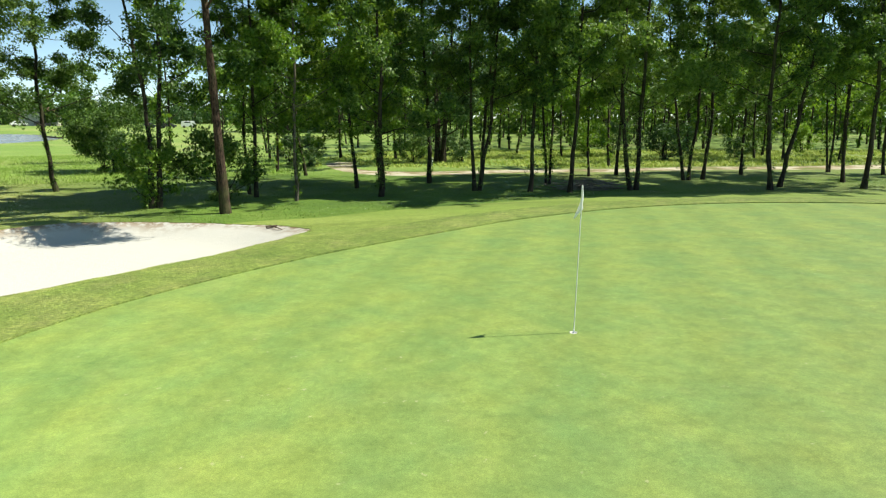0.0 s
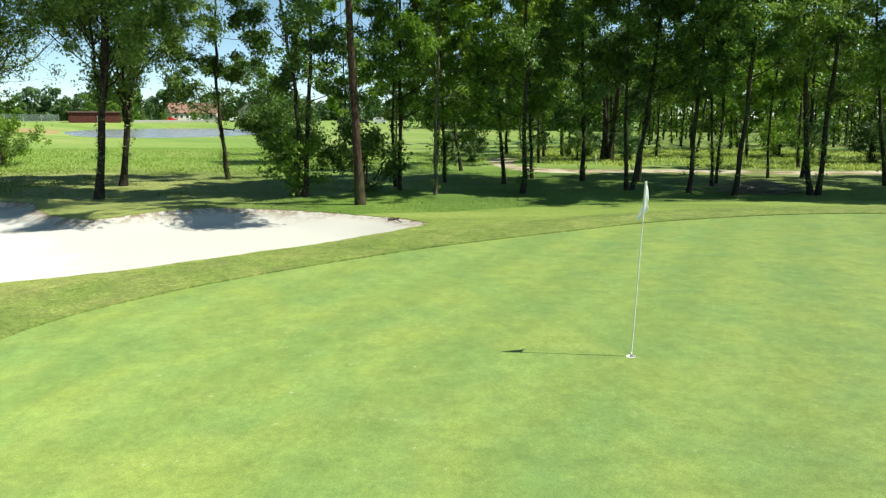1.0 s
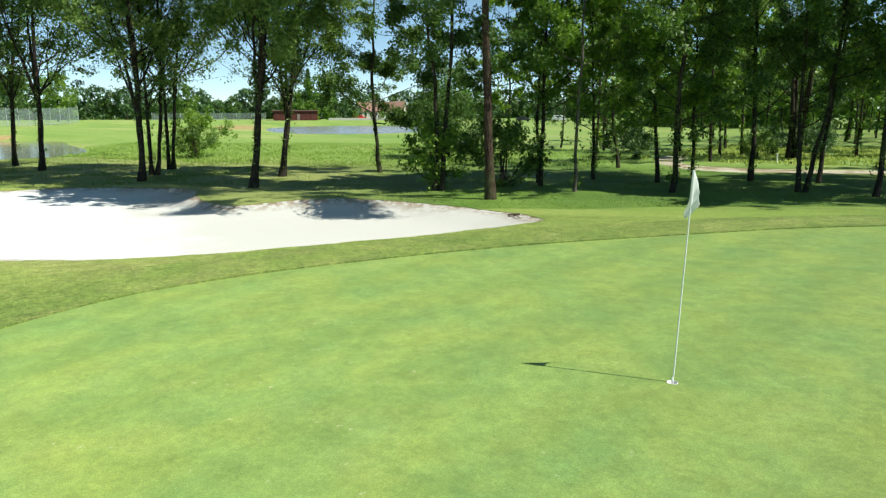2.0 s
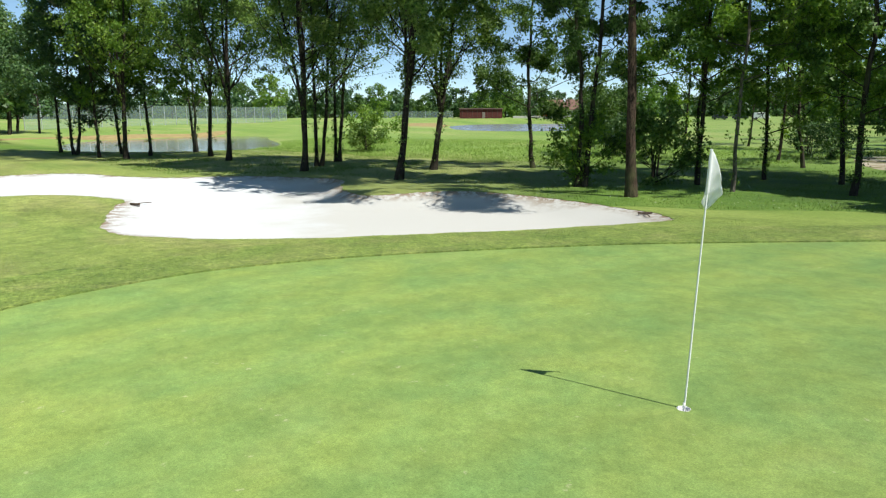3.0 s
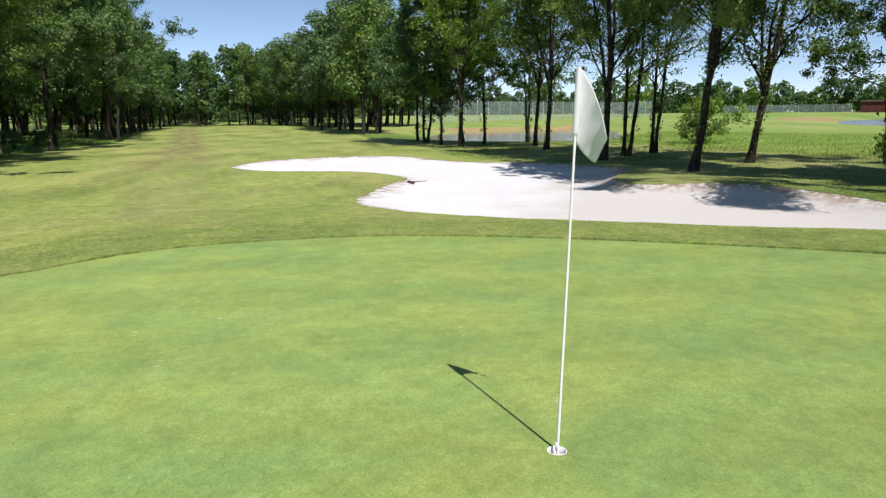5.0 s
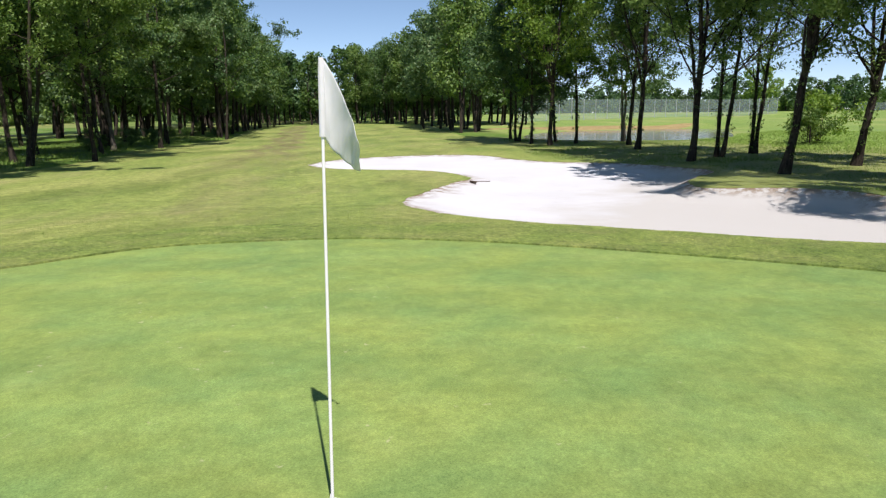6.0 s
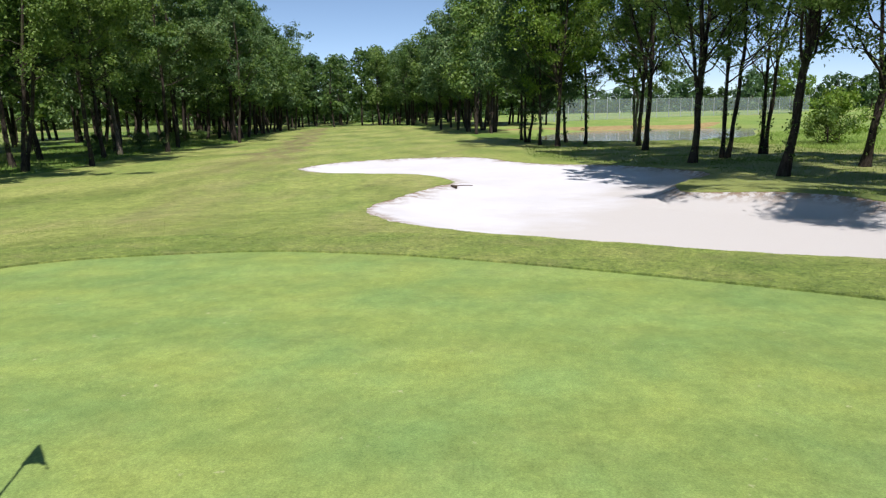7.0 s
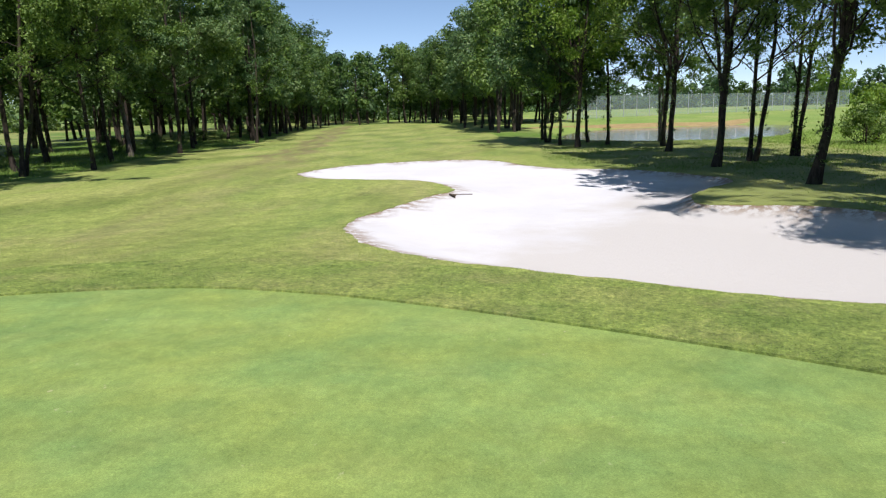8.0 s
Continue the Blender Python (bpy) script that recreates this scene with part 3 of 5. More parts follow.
def tree_meshes(seed, tall, radius, lean=(0, 0), crown_from=0.3, crown_r=2.8, stems=1, leaves=6000, leaf=0.2, bark=None, foliage=None, low=0.0, bend=0.15, shape=0.55, sides=8, limbs=16, twigs=4, detail_to=None, rings=11, shade_boughs=(), loose=0.07, rising=(0.5, 1.3), stout=1.0, sprigs=0, ivy=(0.03, 0.05), fork=0.0, bare=0.0):
    """Trunk with rising limbs, branches and twigs, and leaves in tufts along the twigs. leaves: how many in all."""
    rng = np.random.default_rng(seed)
    tv, tq, at = [], [], 0
    centres, weight, creeper = [], [], []

    def add(path, radii, n_sides, knobs=0.0):
        nonlocal at
        v, q = tube_arrays(path, radii, n_sides, at, knobs)
        tv.append(v)
        tq.append(q)
        at += len(v)

    def tuft(p, w=1.0):
        # few leaves on the lowest branches
        centres.append(p)
        weight.append(w * (0.22 if p[2] < bare else 1.0))

    for s in range(stems):
        turn = 2 * np.pi * (s / stems) + rng.uniform(0, 1)
        off = 0.0 if stems == 1 else radius * 1.1
        out = 0.0 if stems == 1 else rng.uniform(0.04, 0.11)
        h = tall * (1 if s == 0 else rng.uniform(0.75, 0.95))
        base = np.array([off * np.cos(turn), off * np.sin(turn), -0.12])
        top = np.array([lean[0] * h + out * h * np.cos(turn), lean[1] * h + out * h * np.sin(turn), h])
        r0, start = radius * (1 if stems == 1 else 0.8), crown_from
        if fork:
            # the stems part from one trunk some way up
            r0 = radius
            if s == 0:
                base = np.array([0, 0, -0.12])
            else:
                base = np.array([np.interp(fork, first_f, first[:, c]) for c in range(3)])
                r0 = radius * rng.uniform(0.52, 0.7)
                spread_out = rng.uniform(0.12, 0.26) * (h - base[2])
                top = base + np.array([lean[0] * h + spread_out * np.cos(turn), lean[1] * h + spread_out * np.sin(turn), h - base[2]])
                start = max(0.1, (crown_from * tall - base[2]) / (h - base[2]))
        path = stem_path(rng, base, top, bend * h / 12, rings)
        f = np.linspace(0, 1, len(path))
        if s == 0:
            first, first_f = path, f
        radii = r0 * ((1 - f) ** 0.8 * 0.92 + 0.06) * (1 + (0.45 if s == 0 or not fork else 0.0) * np.exp(-f * tall / 0.3))
        add(path, radii, sides, 0.08)
        k = max(5, limbs // stems)
        for i in range(k):
            u = start + (0.97 - start) * ((i + rng.uniform(0, 0.9)) / k) ** 1.15
            j = u * (len(path) - 1)
            a0 = int(min(j, len(path) - 2))
            p0 = path[a0] + (path[a0 + 1] - path[a0]) * (j - a0)
            rr = np.interp(u, f, radii) * rng.uniform(0.24, 0.46) * stout
            w = (u - start) / (1 - start)
            reach = crown_r * (0.45 + 0.75 * np.sin(np.pi * min(1, w * (1 - shape) + shape * 0.75)) ** 1.2) * rng.uniform(0.6, 1.2) * (1.1 - 0.6 * w)
            az = i * 2.4 + rng.uniform(-0.6, 0.6)
            rise = rng.uniform(*rising) * reach
            way = np.array([np.cos(az), np.sin(az), 0])
            fine = detail_to is None or p0[2] < detail_to
            n = 7 if fine else 4
            t = np.linspace(0, 1, n)[:, None]
            sway = np.cumsum(rng.normal(0, 0.055, (n, 3)), 0) * reach * np.minimum(1, t * 2)
            limb = p0 + way * reach * t ** 0.9 + np.array([0, 0, 1]) * rise * t ** 1.25 + sway
            add(limb, rr * (1 - t[:, 0] * 0.88) + 0.003, 5 if fine else 3)
            for tw in range(twigs + 2):
                if rng.random() < 0.12:
                    continue
                g = rng.uniform(0.3, 1.0)
                q0 = np.array([np.interp(g, t[:, 0], limb[:, c]) for c in range(3)])
                d = way * rng.uniform(0.1, 0.9) + rng.normal(0, 0.55, 3)
                d[2] = d[2] * 0.6 + rng.uniform(0.0, 0.55)
                ln = reach * rng.uniform(0.22, 0.5) * (1.25 - 0.5 * g)
                end = q0 + d * ln
                mid = (q0 + end) / 2 + rng.normal(0, 0.06, 3) * ln - np.array([0, 0, 0.06 * ln])
                rb = rr * 0.4 * (1.1 - 0.5 * g) + 0.003
                add(np.stack([q0, mid, end]), np.array([rb, rb * 0.6, rb * 0.2]), 3)
                rich = rng.uniform(0.25, 1.7)
                tuft(end, rich)
                tuft(mid, rich * 0.8)
                if fine:
                    for _ in range(sprigs):
                        e0 = mid + (end - mid) * rng.uniform(-0.4, 0.9)
                        e1 = e0 + (d * 0.35 + rng.normal(0, 0.55, 3)) * max(0.35, ln * 0.4)
                        add(np.stack([e0, e1]), np.array([0.008, 0.003]), 3)
                        tuft(e1, rich)
                        tuft((e0 + e1) / 2, rich * 0.7)
            tuft(limb[-1])
            tuft(limb[-2])
        tuft(path[-1])
        # leafy limbs added high up only to cast shade on the ground
        for bh, bx, by, br in shade_boughs:
            p0 = np.array([np.interp(bh / h - 0.08, f, path[:, c]) for c in range(3)])
            end = np.array([p0[0] + bx, p0[1] + by, bh])
            t = np.linspace(0, 1, 6)[:, None]
            limb = p0 + (end - p0) * t + np.array([0, 0, 0.5]) * np.sin(np.pi * t)
            add(limb, 0.05 * (1 - 0.8 * t[:, 0]), 6)
            for _ in range(60):
                tip = end + np.clip(rng.normal(0, 0.6, 3), -1.2, 1.2) * np.array([br, br * 0.75, br * 0.4])
                add(np.stack([limb[rng.integers(3, 6)], tip]), np.array([0.02, 0.006]), 3)
                tuft(tip, 2.2)
        if low:
            # sprouts and creeper on the lower trunk
            for i in range(int(low * 40)):
                u = rng.uniform(ivy[0], crown_from + ivy[1])
                p0 = np.array([np.interp(u, f, path[:, c]) for c in range(3)])
                a = rng.uniform(0, 2 * np.pi)
                creeper.append(p0 + np.array([np.cos(a), np.sin(a), 0.1]) * (0.06 + 0.28 * rng.random() ** 2.5))
    centres, weight = np.array(centres), np.array(weight)
    keep = rng.random(len(centres)) > 0.12
    centres, weight = centres[keep], weight[keep]
    spread = crown_r * loose + 0.05

    def share(total, wt):
        return rng.poisson(total * wt / max(wt.sum(), 1e-9))

    if not detail_to:
        lv, lq = leaf_arrays(rng, centres, share(leaves, weight), spread, leaf)
    else:
        # fine leaves low down, fewer and larger ones high up
        fine = centres[:, 2] < detail_to
        lv, lq = leaf_arrays(rng, centres[fine], share(leaves * 0.85, weight[fine]), spread, leaf)
        if (~fine).any():
            hv, hq = leaf_arrays(rng, centres[~fine], share(leaves * 0.15, weight[~fine]), spread * 1.5, leaf * 4.2)
            lq = np.concatenate([lq, hq + len(lv)])
            lv = np.concatenate([lv, hv])
    if creeper:
        hv, hq = leaf_arrays(rng, np.array(creeper), 11, 0.1, leaf * 0.75, 1.3)
        lq = np.concatenate([lq, hq + len(lv)])
        lv = np.concatenate([lv, hv])
    return mesh_of("trunk", np.concatenate(tv), np.concatenate(tq), bark or BARK, True), mesh_of("crown", lv, lq, foliage or LEAF)


def dome_meshes(seed, tall, radius, crown_from, wide, stems, leaves, leaf, foliage, lobes=16, sides=6):
    """A broad crown of many rounded clumps of leaves on a branching trunk."""
    rng = np.random.default_rng(seed)
    tv, tq, lv, at = [], [], [], 0
    low = tall * crown_from
    tips = []
    for i in range(lobes):
        f = (i + rng.uniform(0.2, 0.8)) / lobes
        z = low + (tall - low) * (0.06 + 0.84 * f)
        girth = wide * math.sqrt(max(0.12, 1 - ((z - low - (tall - low) * 0.42) / ((tall - low) * 0.62)) ** 2))
        a, r = i * 2.4 + rng.uniform(-0.5, 0.5), girth * rng.uniform(0.35, 0.78)
        tips.append((np.array([r * math.cos(a), r * math.sin(a), z]), wide * rng.uniform(0.26, 0.44)))
    tips.append((np.array([0, 0, tall * 0.93]), wide * 0.33))
    for s in range(stems):
        a = 2.1 * s + rng.uniform(0, 1)
        base = np.array([0.3 * s * math.cos(a), 0.3 * s * math.sin(a), -0.12])
        path = stem_path(rng, base, base * 2 + np.array([rng.normal(0, 0.4), rng.normal(0, 0.4), tall * 0.85]), 0.22, 8)
        v, q = tube_arrays(path, radius * np.linspace(1.15, 0.2, 8), sides, at, 0.06)
        tv.append(v)
        tq.append(q)
        at += len(v)
        for c, r in tips[s::stems]:
            j = np.clip((c[2] - 0.3 * np.hypot(c[0], c[1]) - 0.8) / (tall * 0.85), 0.1, 0.95)
            p0 = np.array([np.interp(j, np.linspace(0, 1, 8), path[:, k]) for k in range(3)])
            v, q = tube_arrays([p0, (p0 + c) / 2 + rng.normal(0, 0.15, 3), c], [radius * 0.4, radius * 0.28, radius * 0.1], 4, at)
            tv.append(v)
            tq.append(q)
            at += len(v)
    total = sum(r * r for _, r in tips)
    for c, r in tips:
        k = int(leaves * r * r / total)
        d = rng.normal(0, 1, (k, 3))
        d[:, 2] += 0.25
        d /= np.linalg.norm(d, axis=1, keepdims=True)
        lump = 1 + 0.16 * np.sin(d[:, 0] * 7 + c[0] * 3) * np.sin(d[:, 1] * 6 + c[2]) + 0.1 * np.sin(d[:, 2] * 9 + c[1])
        p = c + d * (r * lump * rng.uniform(0.62, 1.08, k))[:, None] * np.array([1, 1, 0.8])
        up = d + rng.normal(0, 0.55, (k, 3)) + [0, 0, 0.35]
        along = np.cross(up, rng.normal(0, 1, (k, 3)))
        along /= np.linalg.norm(along, axis=1, keepdims=True) + 1e-9
        side = np.cross(along, up)
        side /= np.linalg.norm(side, axis=1, keepdims=True) + 1e-9
        sz = leaf * rng.uniform(0.6, 1.35, (k, 1))
        lv.append(np.stack([p - along * sz * 0.45 - side * sz * 0.36, p + along * sz * 0.55, p - along * sz * 0.3 + side * sz * 0.4], 1).reshape(-1, 3))
    lv = np.concatenate(lv)
    return mesh_of("trunk", np.concatenate(tv), np.concatenate(tq), BARK, True), mesh_of("crown", lv, np.arange(len(lv)).reshape(-1, 3), foliage)


def plant_tree(x, y, meshes, turn=0.0, size=1.0, label="", group="", name="tree", sink=0.0, at_z=None):
    z = height(x, y) if at_z is None else at_z
    ob = empty(name, Matrix.Translation((x, y, z - sink)) @ pose(0, 0, 0, 0, 0, turn) @ Matrix.Diagonal((size, size, size, 1)), label, "tree", group)
    part("trunk", meshes[0], None, ob)
    part("crown", meshes[1], None, ob)
    return ob


NEAR = [
    # x, y, tall, radius, lean, crown from, crown radius, stems, leaves, low foliage, bark, foliage
    (-11.4, 15.1, 19, 0.185, (-0.045, -0.02), 0.66, 3.6, 1, 14000, 0.0, "pine", "ash"),
    (-14.95, 16.7, 14, 0.21, (0.0, 0.0), 0.30, 2.9, 2, 8500, 0.7, "grey", "ash"),
    (-9.9, 19.1, 13, 0.115, (-0.03, 0.0), 0.3, 2.2, 1, 5200, 0.4, "pale", "bright"),
    (-13.0, 21.9, 12, 0.12, (0.02, 0.0), 0.24, 2.3, 1, 5500, 0.6, "grey", "bright"),
    (-12.2, 20.6, 13, 0.15, (0.0, 0.02), 0.24, 2.4, 1, 6000, 0.6, "grey", "bright"),
    (-6.6, 21.05, 14, 0.17, (-0.03, 0.0), 0.2, 2.6, 1, 8000, 1.2, "grey", "ash"),
    (-8.6, 25.3, 13, 0.15, (-0.10, 0.0), 0.24, 2.6, 1, 6500, 0.6, "grey", "bright"),
    (-5.2, 28.4, 14, 0.19, (0.0, 0.0), 0.22, 2.8, 1, 7000, 0.6, "grey", "ash"),
    (-2.4, 24.1, 14, 0.18, (0.02, 0.0), 0.30, 2.6, 2, 7500, 0.2, "grey", "ash"),
    (-2.4, 28.5, 13, 0.15, (0.06, 0.0), 0.32, 2.6, 1, 6000, 0.2, "grey", "ash"),
    (0.15, 23.8, 13, 0.16, (0.03, 0.0), 0.30, 2.4, 1, 6500, 0.2, "grey", "ash"),
    (1.2, 27.4, 13, 0.14, (-0.03, 0.0), 0.24, 2.3, 2, 6500, 0.6, "grey", "bright"),
    (2.0, 23.5, 15, 0.17, (0.02, 0.0), 0.32, 2.6, 1, 6500, 0.2, "grey", "ash"),
    (4.0, 33.2, 13, 0.11, (0.0, 0.0), 0.32, 2.4, 1, 5000, 0.2, "grey", "bright"),
    (5.8, 34.4, 14, 0.16, (0.01, 0.0), 0.34, 2.6, 1, 5500, 0.1, "grey", "ash"),
    (5.2, 24.8, 15, 0.22, (0.0, 0.0), 0.24, 3.0, 2, 9500, 0.8, "grey", "ash"),
    (9.2, 31.0, 14, 0.19, (-0.04, 0.0), 0.24, 2.8, 2, 7500, 0.6, "grey", "ash"),
    (10.3, 31.7, 14, 0.17, (0.0, 0.0), 0.34, 2.6, 1, 5500, 0.1, "grey", "ash"),
    (11.8, 25.3, 14, 0.19, (-0.05, 0.0), 0.30, 2.8, 1, 7000, 0.2, "grey", "ash"),
    (12.9, 27.2, 14, 0.18, (0.13, 0.0), 0.32, 2.8, 1, 6500, 0.2, "grey", "ash"),
    (19.8, 37.6, 13, 0.15, (-0.05, 0.0), 0.32, 2.6, 2, 6000, 0.2, "grey", "ash"),
    (17.2, 29.8, 14, 0.16, (0.02, 0.0), 0.30, 2.7, 1, 6500, 0.2, "grey", "bright"),
    (16.6, 26.3, 15, 0.20, (0.02, 0.0), 0.30, 2.9, 1, 7500, 0.2, "grey", "ash"),
    (19.0, 27.2, 14, 0.16, (0.0, 0.0), 0.30, 2.7, 1, 6000, 0.2, "grey", "ash"),
    (22.0, 35.2, 14, 0.15, (0.0, 0.0), 0.30, 2.7, 1, 6000, 0.2, "grey", "ash"),
    (-23.05, 22.6, 13, 0.18, (0.0, 0.0), 0.2, 3.0, 1, 16500, 0.5, "grey", "ash"),
    (-25.4, 17.6, 13, 0.20, (0.04, 0.05), 0.24, 3.1, 2, 9500, 0.5, "grey", "ash"),
    (-22.2, 13.1, 14, 0.20, (0.07, 0.10), 0.26, 3.4, 1, 12500, 0.4, "grey", "ash"),
    (-11.6, 24.9, 12, 0.13, (0.0, 0.0), 0.16, 2.4, 1, 7500, 1.2, "grey", "bright"),
    (-8.1, 29.3, 12, 0.14, (0.0, 0.0), 0.18, 2.5, 1, 7000, 1.0, "grey", "bright"),
    (-29.2, 12.2, 13, 0.20, (-0.07, 0.0), 0.32, 2.5, 2, 8000, 0.1, "grey", "ash"),
    (-31.8, 14.5, 13, 0.17, (0.03, 0.04), 0.34, 2.6, 2, 6000, 0.3, "grey", "ash"),
    (-35.0, 17.7, 13, 0.17, (0.06, 0.06), 0.32, 2.7, 2, 6500, 0.8, "grey", "ash"),
    (-40.5, 12.9, 13, 0.20, (0.0, 0.0), 0.34, 3.3, 2, 5500, 0.1, "grey", "ash"),
    (-45.8, 13.8, 13, 0.18, (0.0, 0.0), 0.30, 2.7, 1, 5000, 0.1, "grey", "ash"),
    (-52.0, 15.0, 13, 0.20, (-0.02, 0.0), 0.30, 3.0, 2, 5500, 0.1, "pale", "ash"),
    (-49.5, 10.8, 13, 0.18, (-0.06, -0.05), 0.30, 2.9, 1, 6000, 0.1, "grey", "bright"),
    (-47.0, 8.5, 14, 0.20, (0.0, 0.0), 0.30, 3.2, 1, 7500, 0.1, "grey", "bright"),
    (-53.5, 10.0, 14, 0.18, (0.0, 0.0), 0.30, 3.0, 1, 6500, 0.1, "grey", "ash"),
    (-50.3, 7.6, 13, 0.17, (0.0, 0.0), 0.24, 3.0, 1, 7500, 0.1, "grey", "dark"),
    (-54.5, 7.0, 14, 0.22, (0.0, 0.0), 0.24, 3.6, 2, 9000, 0.1, "grey", "dark"),
    (-59.0, 6.9, 13, 0.18, (0.0, 0.0), 0.28, 3.0, 1, 6000, 0.2, "grey", "ash"),
    (-31.0, -19.3, 15, 0.22, (-0.04, 0.10), 0.27, 3.4, 2, 9000, 0.35, "grey", "ash"),
    (-33.9, -21.8, 15, 0.22, (0.0, 0.0), 0.27, 3.4, 1, 8500, 0.35, "grey", "ash"),
    (-34.0, -17.6, 14, 0.18, (0.0, -0.04), 0.27, 3.0, 1, 8000, 0.35, "grey", "ash"),
    (-46.5, -22.3, 16, 0.25, (0.0, -0.02), 0.26, 3.6, 1, 8500, 0.2, "pale", "ash"),
    (-50.0, -20.4, 16, 0.24, (0.0, 0.0), 0.27, 3.6, 1, 9000, 0.35, "grey", "dark"),
    (-63.7, -25.2, 16, 0.22, (0.0, 0.0), 0.27, 3.6, 1, 8000, 0.35, "grey", "ash"),
    (-68.0, -20.8, 16, 0.22, (0.0, 0.0), 0.27, 3.6, 1, 8000, 0.35, "grey", "dark"),
    (-57.0, -22.5, 16, 0.22, (0.0, 0.0), 0.27, 3.8, 1, 8500, 0.35, "grey", "ash"),
    # never in view, added for the shade strips it throws on the fairway
    (-20.4, -17.6, 15, 0.20, (-0.02, 0.03), 0.27, 3.4, 1, 8000, 0.2, "grey", "ash"),
    (-40.5, -20.3, 15, 0.20, (0.0, 0.0), 0.27, 3.4, 1, 8000, 0.35, "grey", "dark"),
]
# long branches added to shade sand and fairway: height, x and y reach, size
SHADE_BOUGHS = {
    (-11.4, 15.1): ((8.8, 3.2, -2.5, 1.15), (9.1, 4.4, -2.5, 1.0), (9.2, 2.3, -1.8, 0.9), (10.6, 0.9, -4.7, 1.1), (12.0, -1.6, -2.6, 0.9)),
    (-34.0, -17.6): ((8.0, 1.6, 3.2, 1.3), (8.5, -0.6, 3.4, 1.3)),
    (-46.5, -22.3): ((8.0, 0.4, 4.2, 1.4),),
    (-50.0, -20.4): ((8.5, 0.5, 3.6, 1.5),),
    (-57.0, -22.5): ((8.0, 0.0, 3.8, 1.5), (8.5, 2.0, 3.4, 1.3)),
}
# how steeply limbs rise, where a tree differs from its neighbours
RISING = {(-23.05, 22.6): (-0.05, 0.7)}
BARKS = {"pine": BARK_PINE, "grey": BARK, "pale": BARK_PALE}
LEAVES = {"ash": LEAF, "bright": LEAF_BRIGHT, "dark": LEAF_DARK}
WORDS = {"pine": "tall straight tree with reddish-brown bark", "grey": "slender tree with dark grey bark", "pale": "tree with a pale grey trunk"}
SPREADS = {"ash": "and airy mid-green leaves", "bright": "and fresh bright green leaves", "dark": "and dense dark green leaves"}
for i, (x, y, tall, rad, lean, cf, cr, st, lv, low, bk, fo) in enumerate(NEAR):
    vase = -48 < x < -20 and 5 < y < 20
    forked = vase and (x, y) not in ((-31.8, 14.5), (-35.0, 17.7))
    pine = bk == "pine"
    grove_side = x > -19 and y > 5
    copse = x <= -46 and y > 5
    away = math.hypot(x, y + 4)
    me = tree_meshes(100 + i, tall, rad * (0.95 if pine else 0.82 if vase else 0.64), lean if not vase else (lean[0] * 0.7, lean[1] * 0.7), cf + (-0.04 if vase else -0.06 if copse else 0), cr * (1.1 if vase else 1), 3 if forked else st, int(lv * (2.6 if vase else 2.8 if copse else 2.3 if grove_side else 2.4)), 0.13 if away < 42 else 0.16 if away < 50 else 0.18, BARKS[bk], LEAVES[fo], low + (0.3 if y > 5 and not pine else 0.5 if pine else 0), 0.13 if not pine else 0.1, detail_to=3.0 + 0.175 * (away + 8) if not pine else 40, limbs=34 if pine or vase else 26 if copse else 22, twigs=6 if vase else 4, rings=17, sides=9, shade_boughs=SHADE_BOUGHS.get((x, y), ()), rising=RISING.get((x, y), (0.6, 1.9) if vase else (0.3, 1.1)), stout=1.05 if vase else 0.8, sprigs=1 if grove_side else 2, ivy=(0.2, 0.0) if pine else (0.03, 0.05), fork=0.19 + 0.03 * (i % 5) if forked else 0, bare=4.3 if vase else 0)
    plant_tree(x, y, me, label=f"{WORDS[bk]} {SPREADS[fo]}", group="trees round the green")

# background trees: a few kinds, planted many times
WOOD = [dome_meshes(300 + i, 16, 0.17, 0.24, 3.7, 1 + i % 2, 6300, 0.30, (LEAF, LEAF_DARK, LEAF, LEAF, LEAF_DARK)[i], 20) for i in range(5)]
THIN = [tree_meshes(330 + i, 12, 0.10, (0.02 * (i - 1), 0), 0.2, 2.3, 1, 4000, 0.26, BARK, (LEAF_BRIGHT, LEAF, LEAF_BRIGHT, LEAF)[i], 0.4, sides=5, limbs=14, twigs=3, loose=0.09) for i in range(4)]
WOOD_FAR = [dome_meshes(310 + i, 16, 0.2, 0.16, 4.0, 1, 1700, 0.62, (LEAF, LEAF_DARK, LEAF)[i], 13, 4) for i in range(3)]
THIN_FAR = [tree_meshes(340 + i, 12, 0.12, (0.02 * (i - 1), 0), 0.26, 2.3, 1, 520, 0.56, BARK, (LEAF_BRIGHT, LEAF, LEAF_BRIGHT)[i], 0.2, sides=4, limbs=8, twigs=1, detail_to=0, loose=0.13) for i in range(3)]
FAR = [dome_meshes(350 + i, 11, 0.22, 0.04, 5.0, 1, 1200, 0.95, (LEAF, LEAF_DARK, LEAF_DARK)[i], 12, 4) for i in range(3)]
rng = np.random.default_rng(11)


def scatter(places, kinds, label, group, lo=0.85, hi=1.15):
    z = land(places)
    for (x, y), h in zip(places, z):
        plant_tree(float(x), float(y), kinds[rng.integers(len(kinds))], rng.uniform(0, 360), rng.uniform(lo, hi), label, group, at_z=float(h))


def spaced(inside, x0, x1, y0, y1, gap, count):
    """Random places at least gap apart where inside(x, y) holds."""
    out = []
    for _ in range(count * 40):
        q = (rng.uniform(x0, x1), rng.uniform(y0, y1))
        if inside(*q) and all((q[0] - a) ** 2 + (q[1] - c2) ** 2 > gap * gap for a, c2 in out):
            out.append(q)
            if len(out) == count:
                break
    return np.array(out)


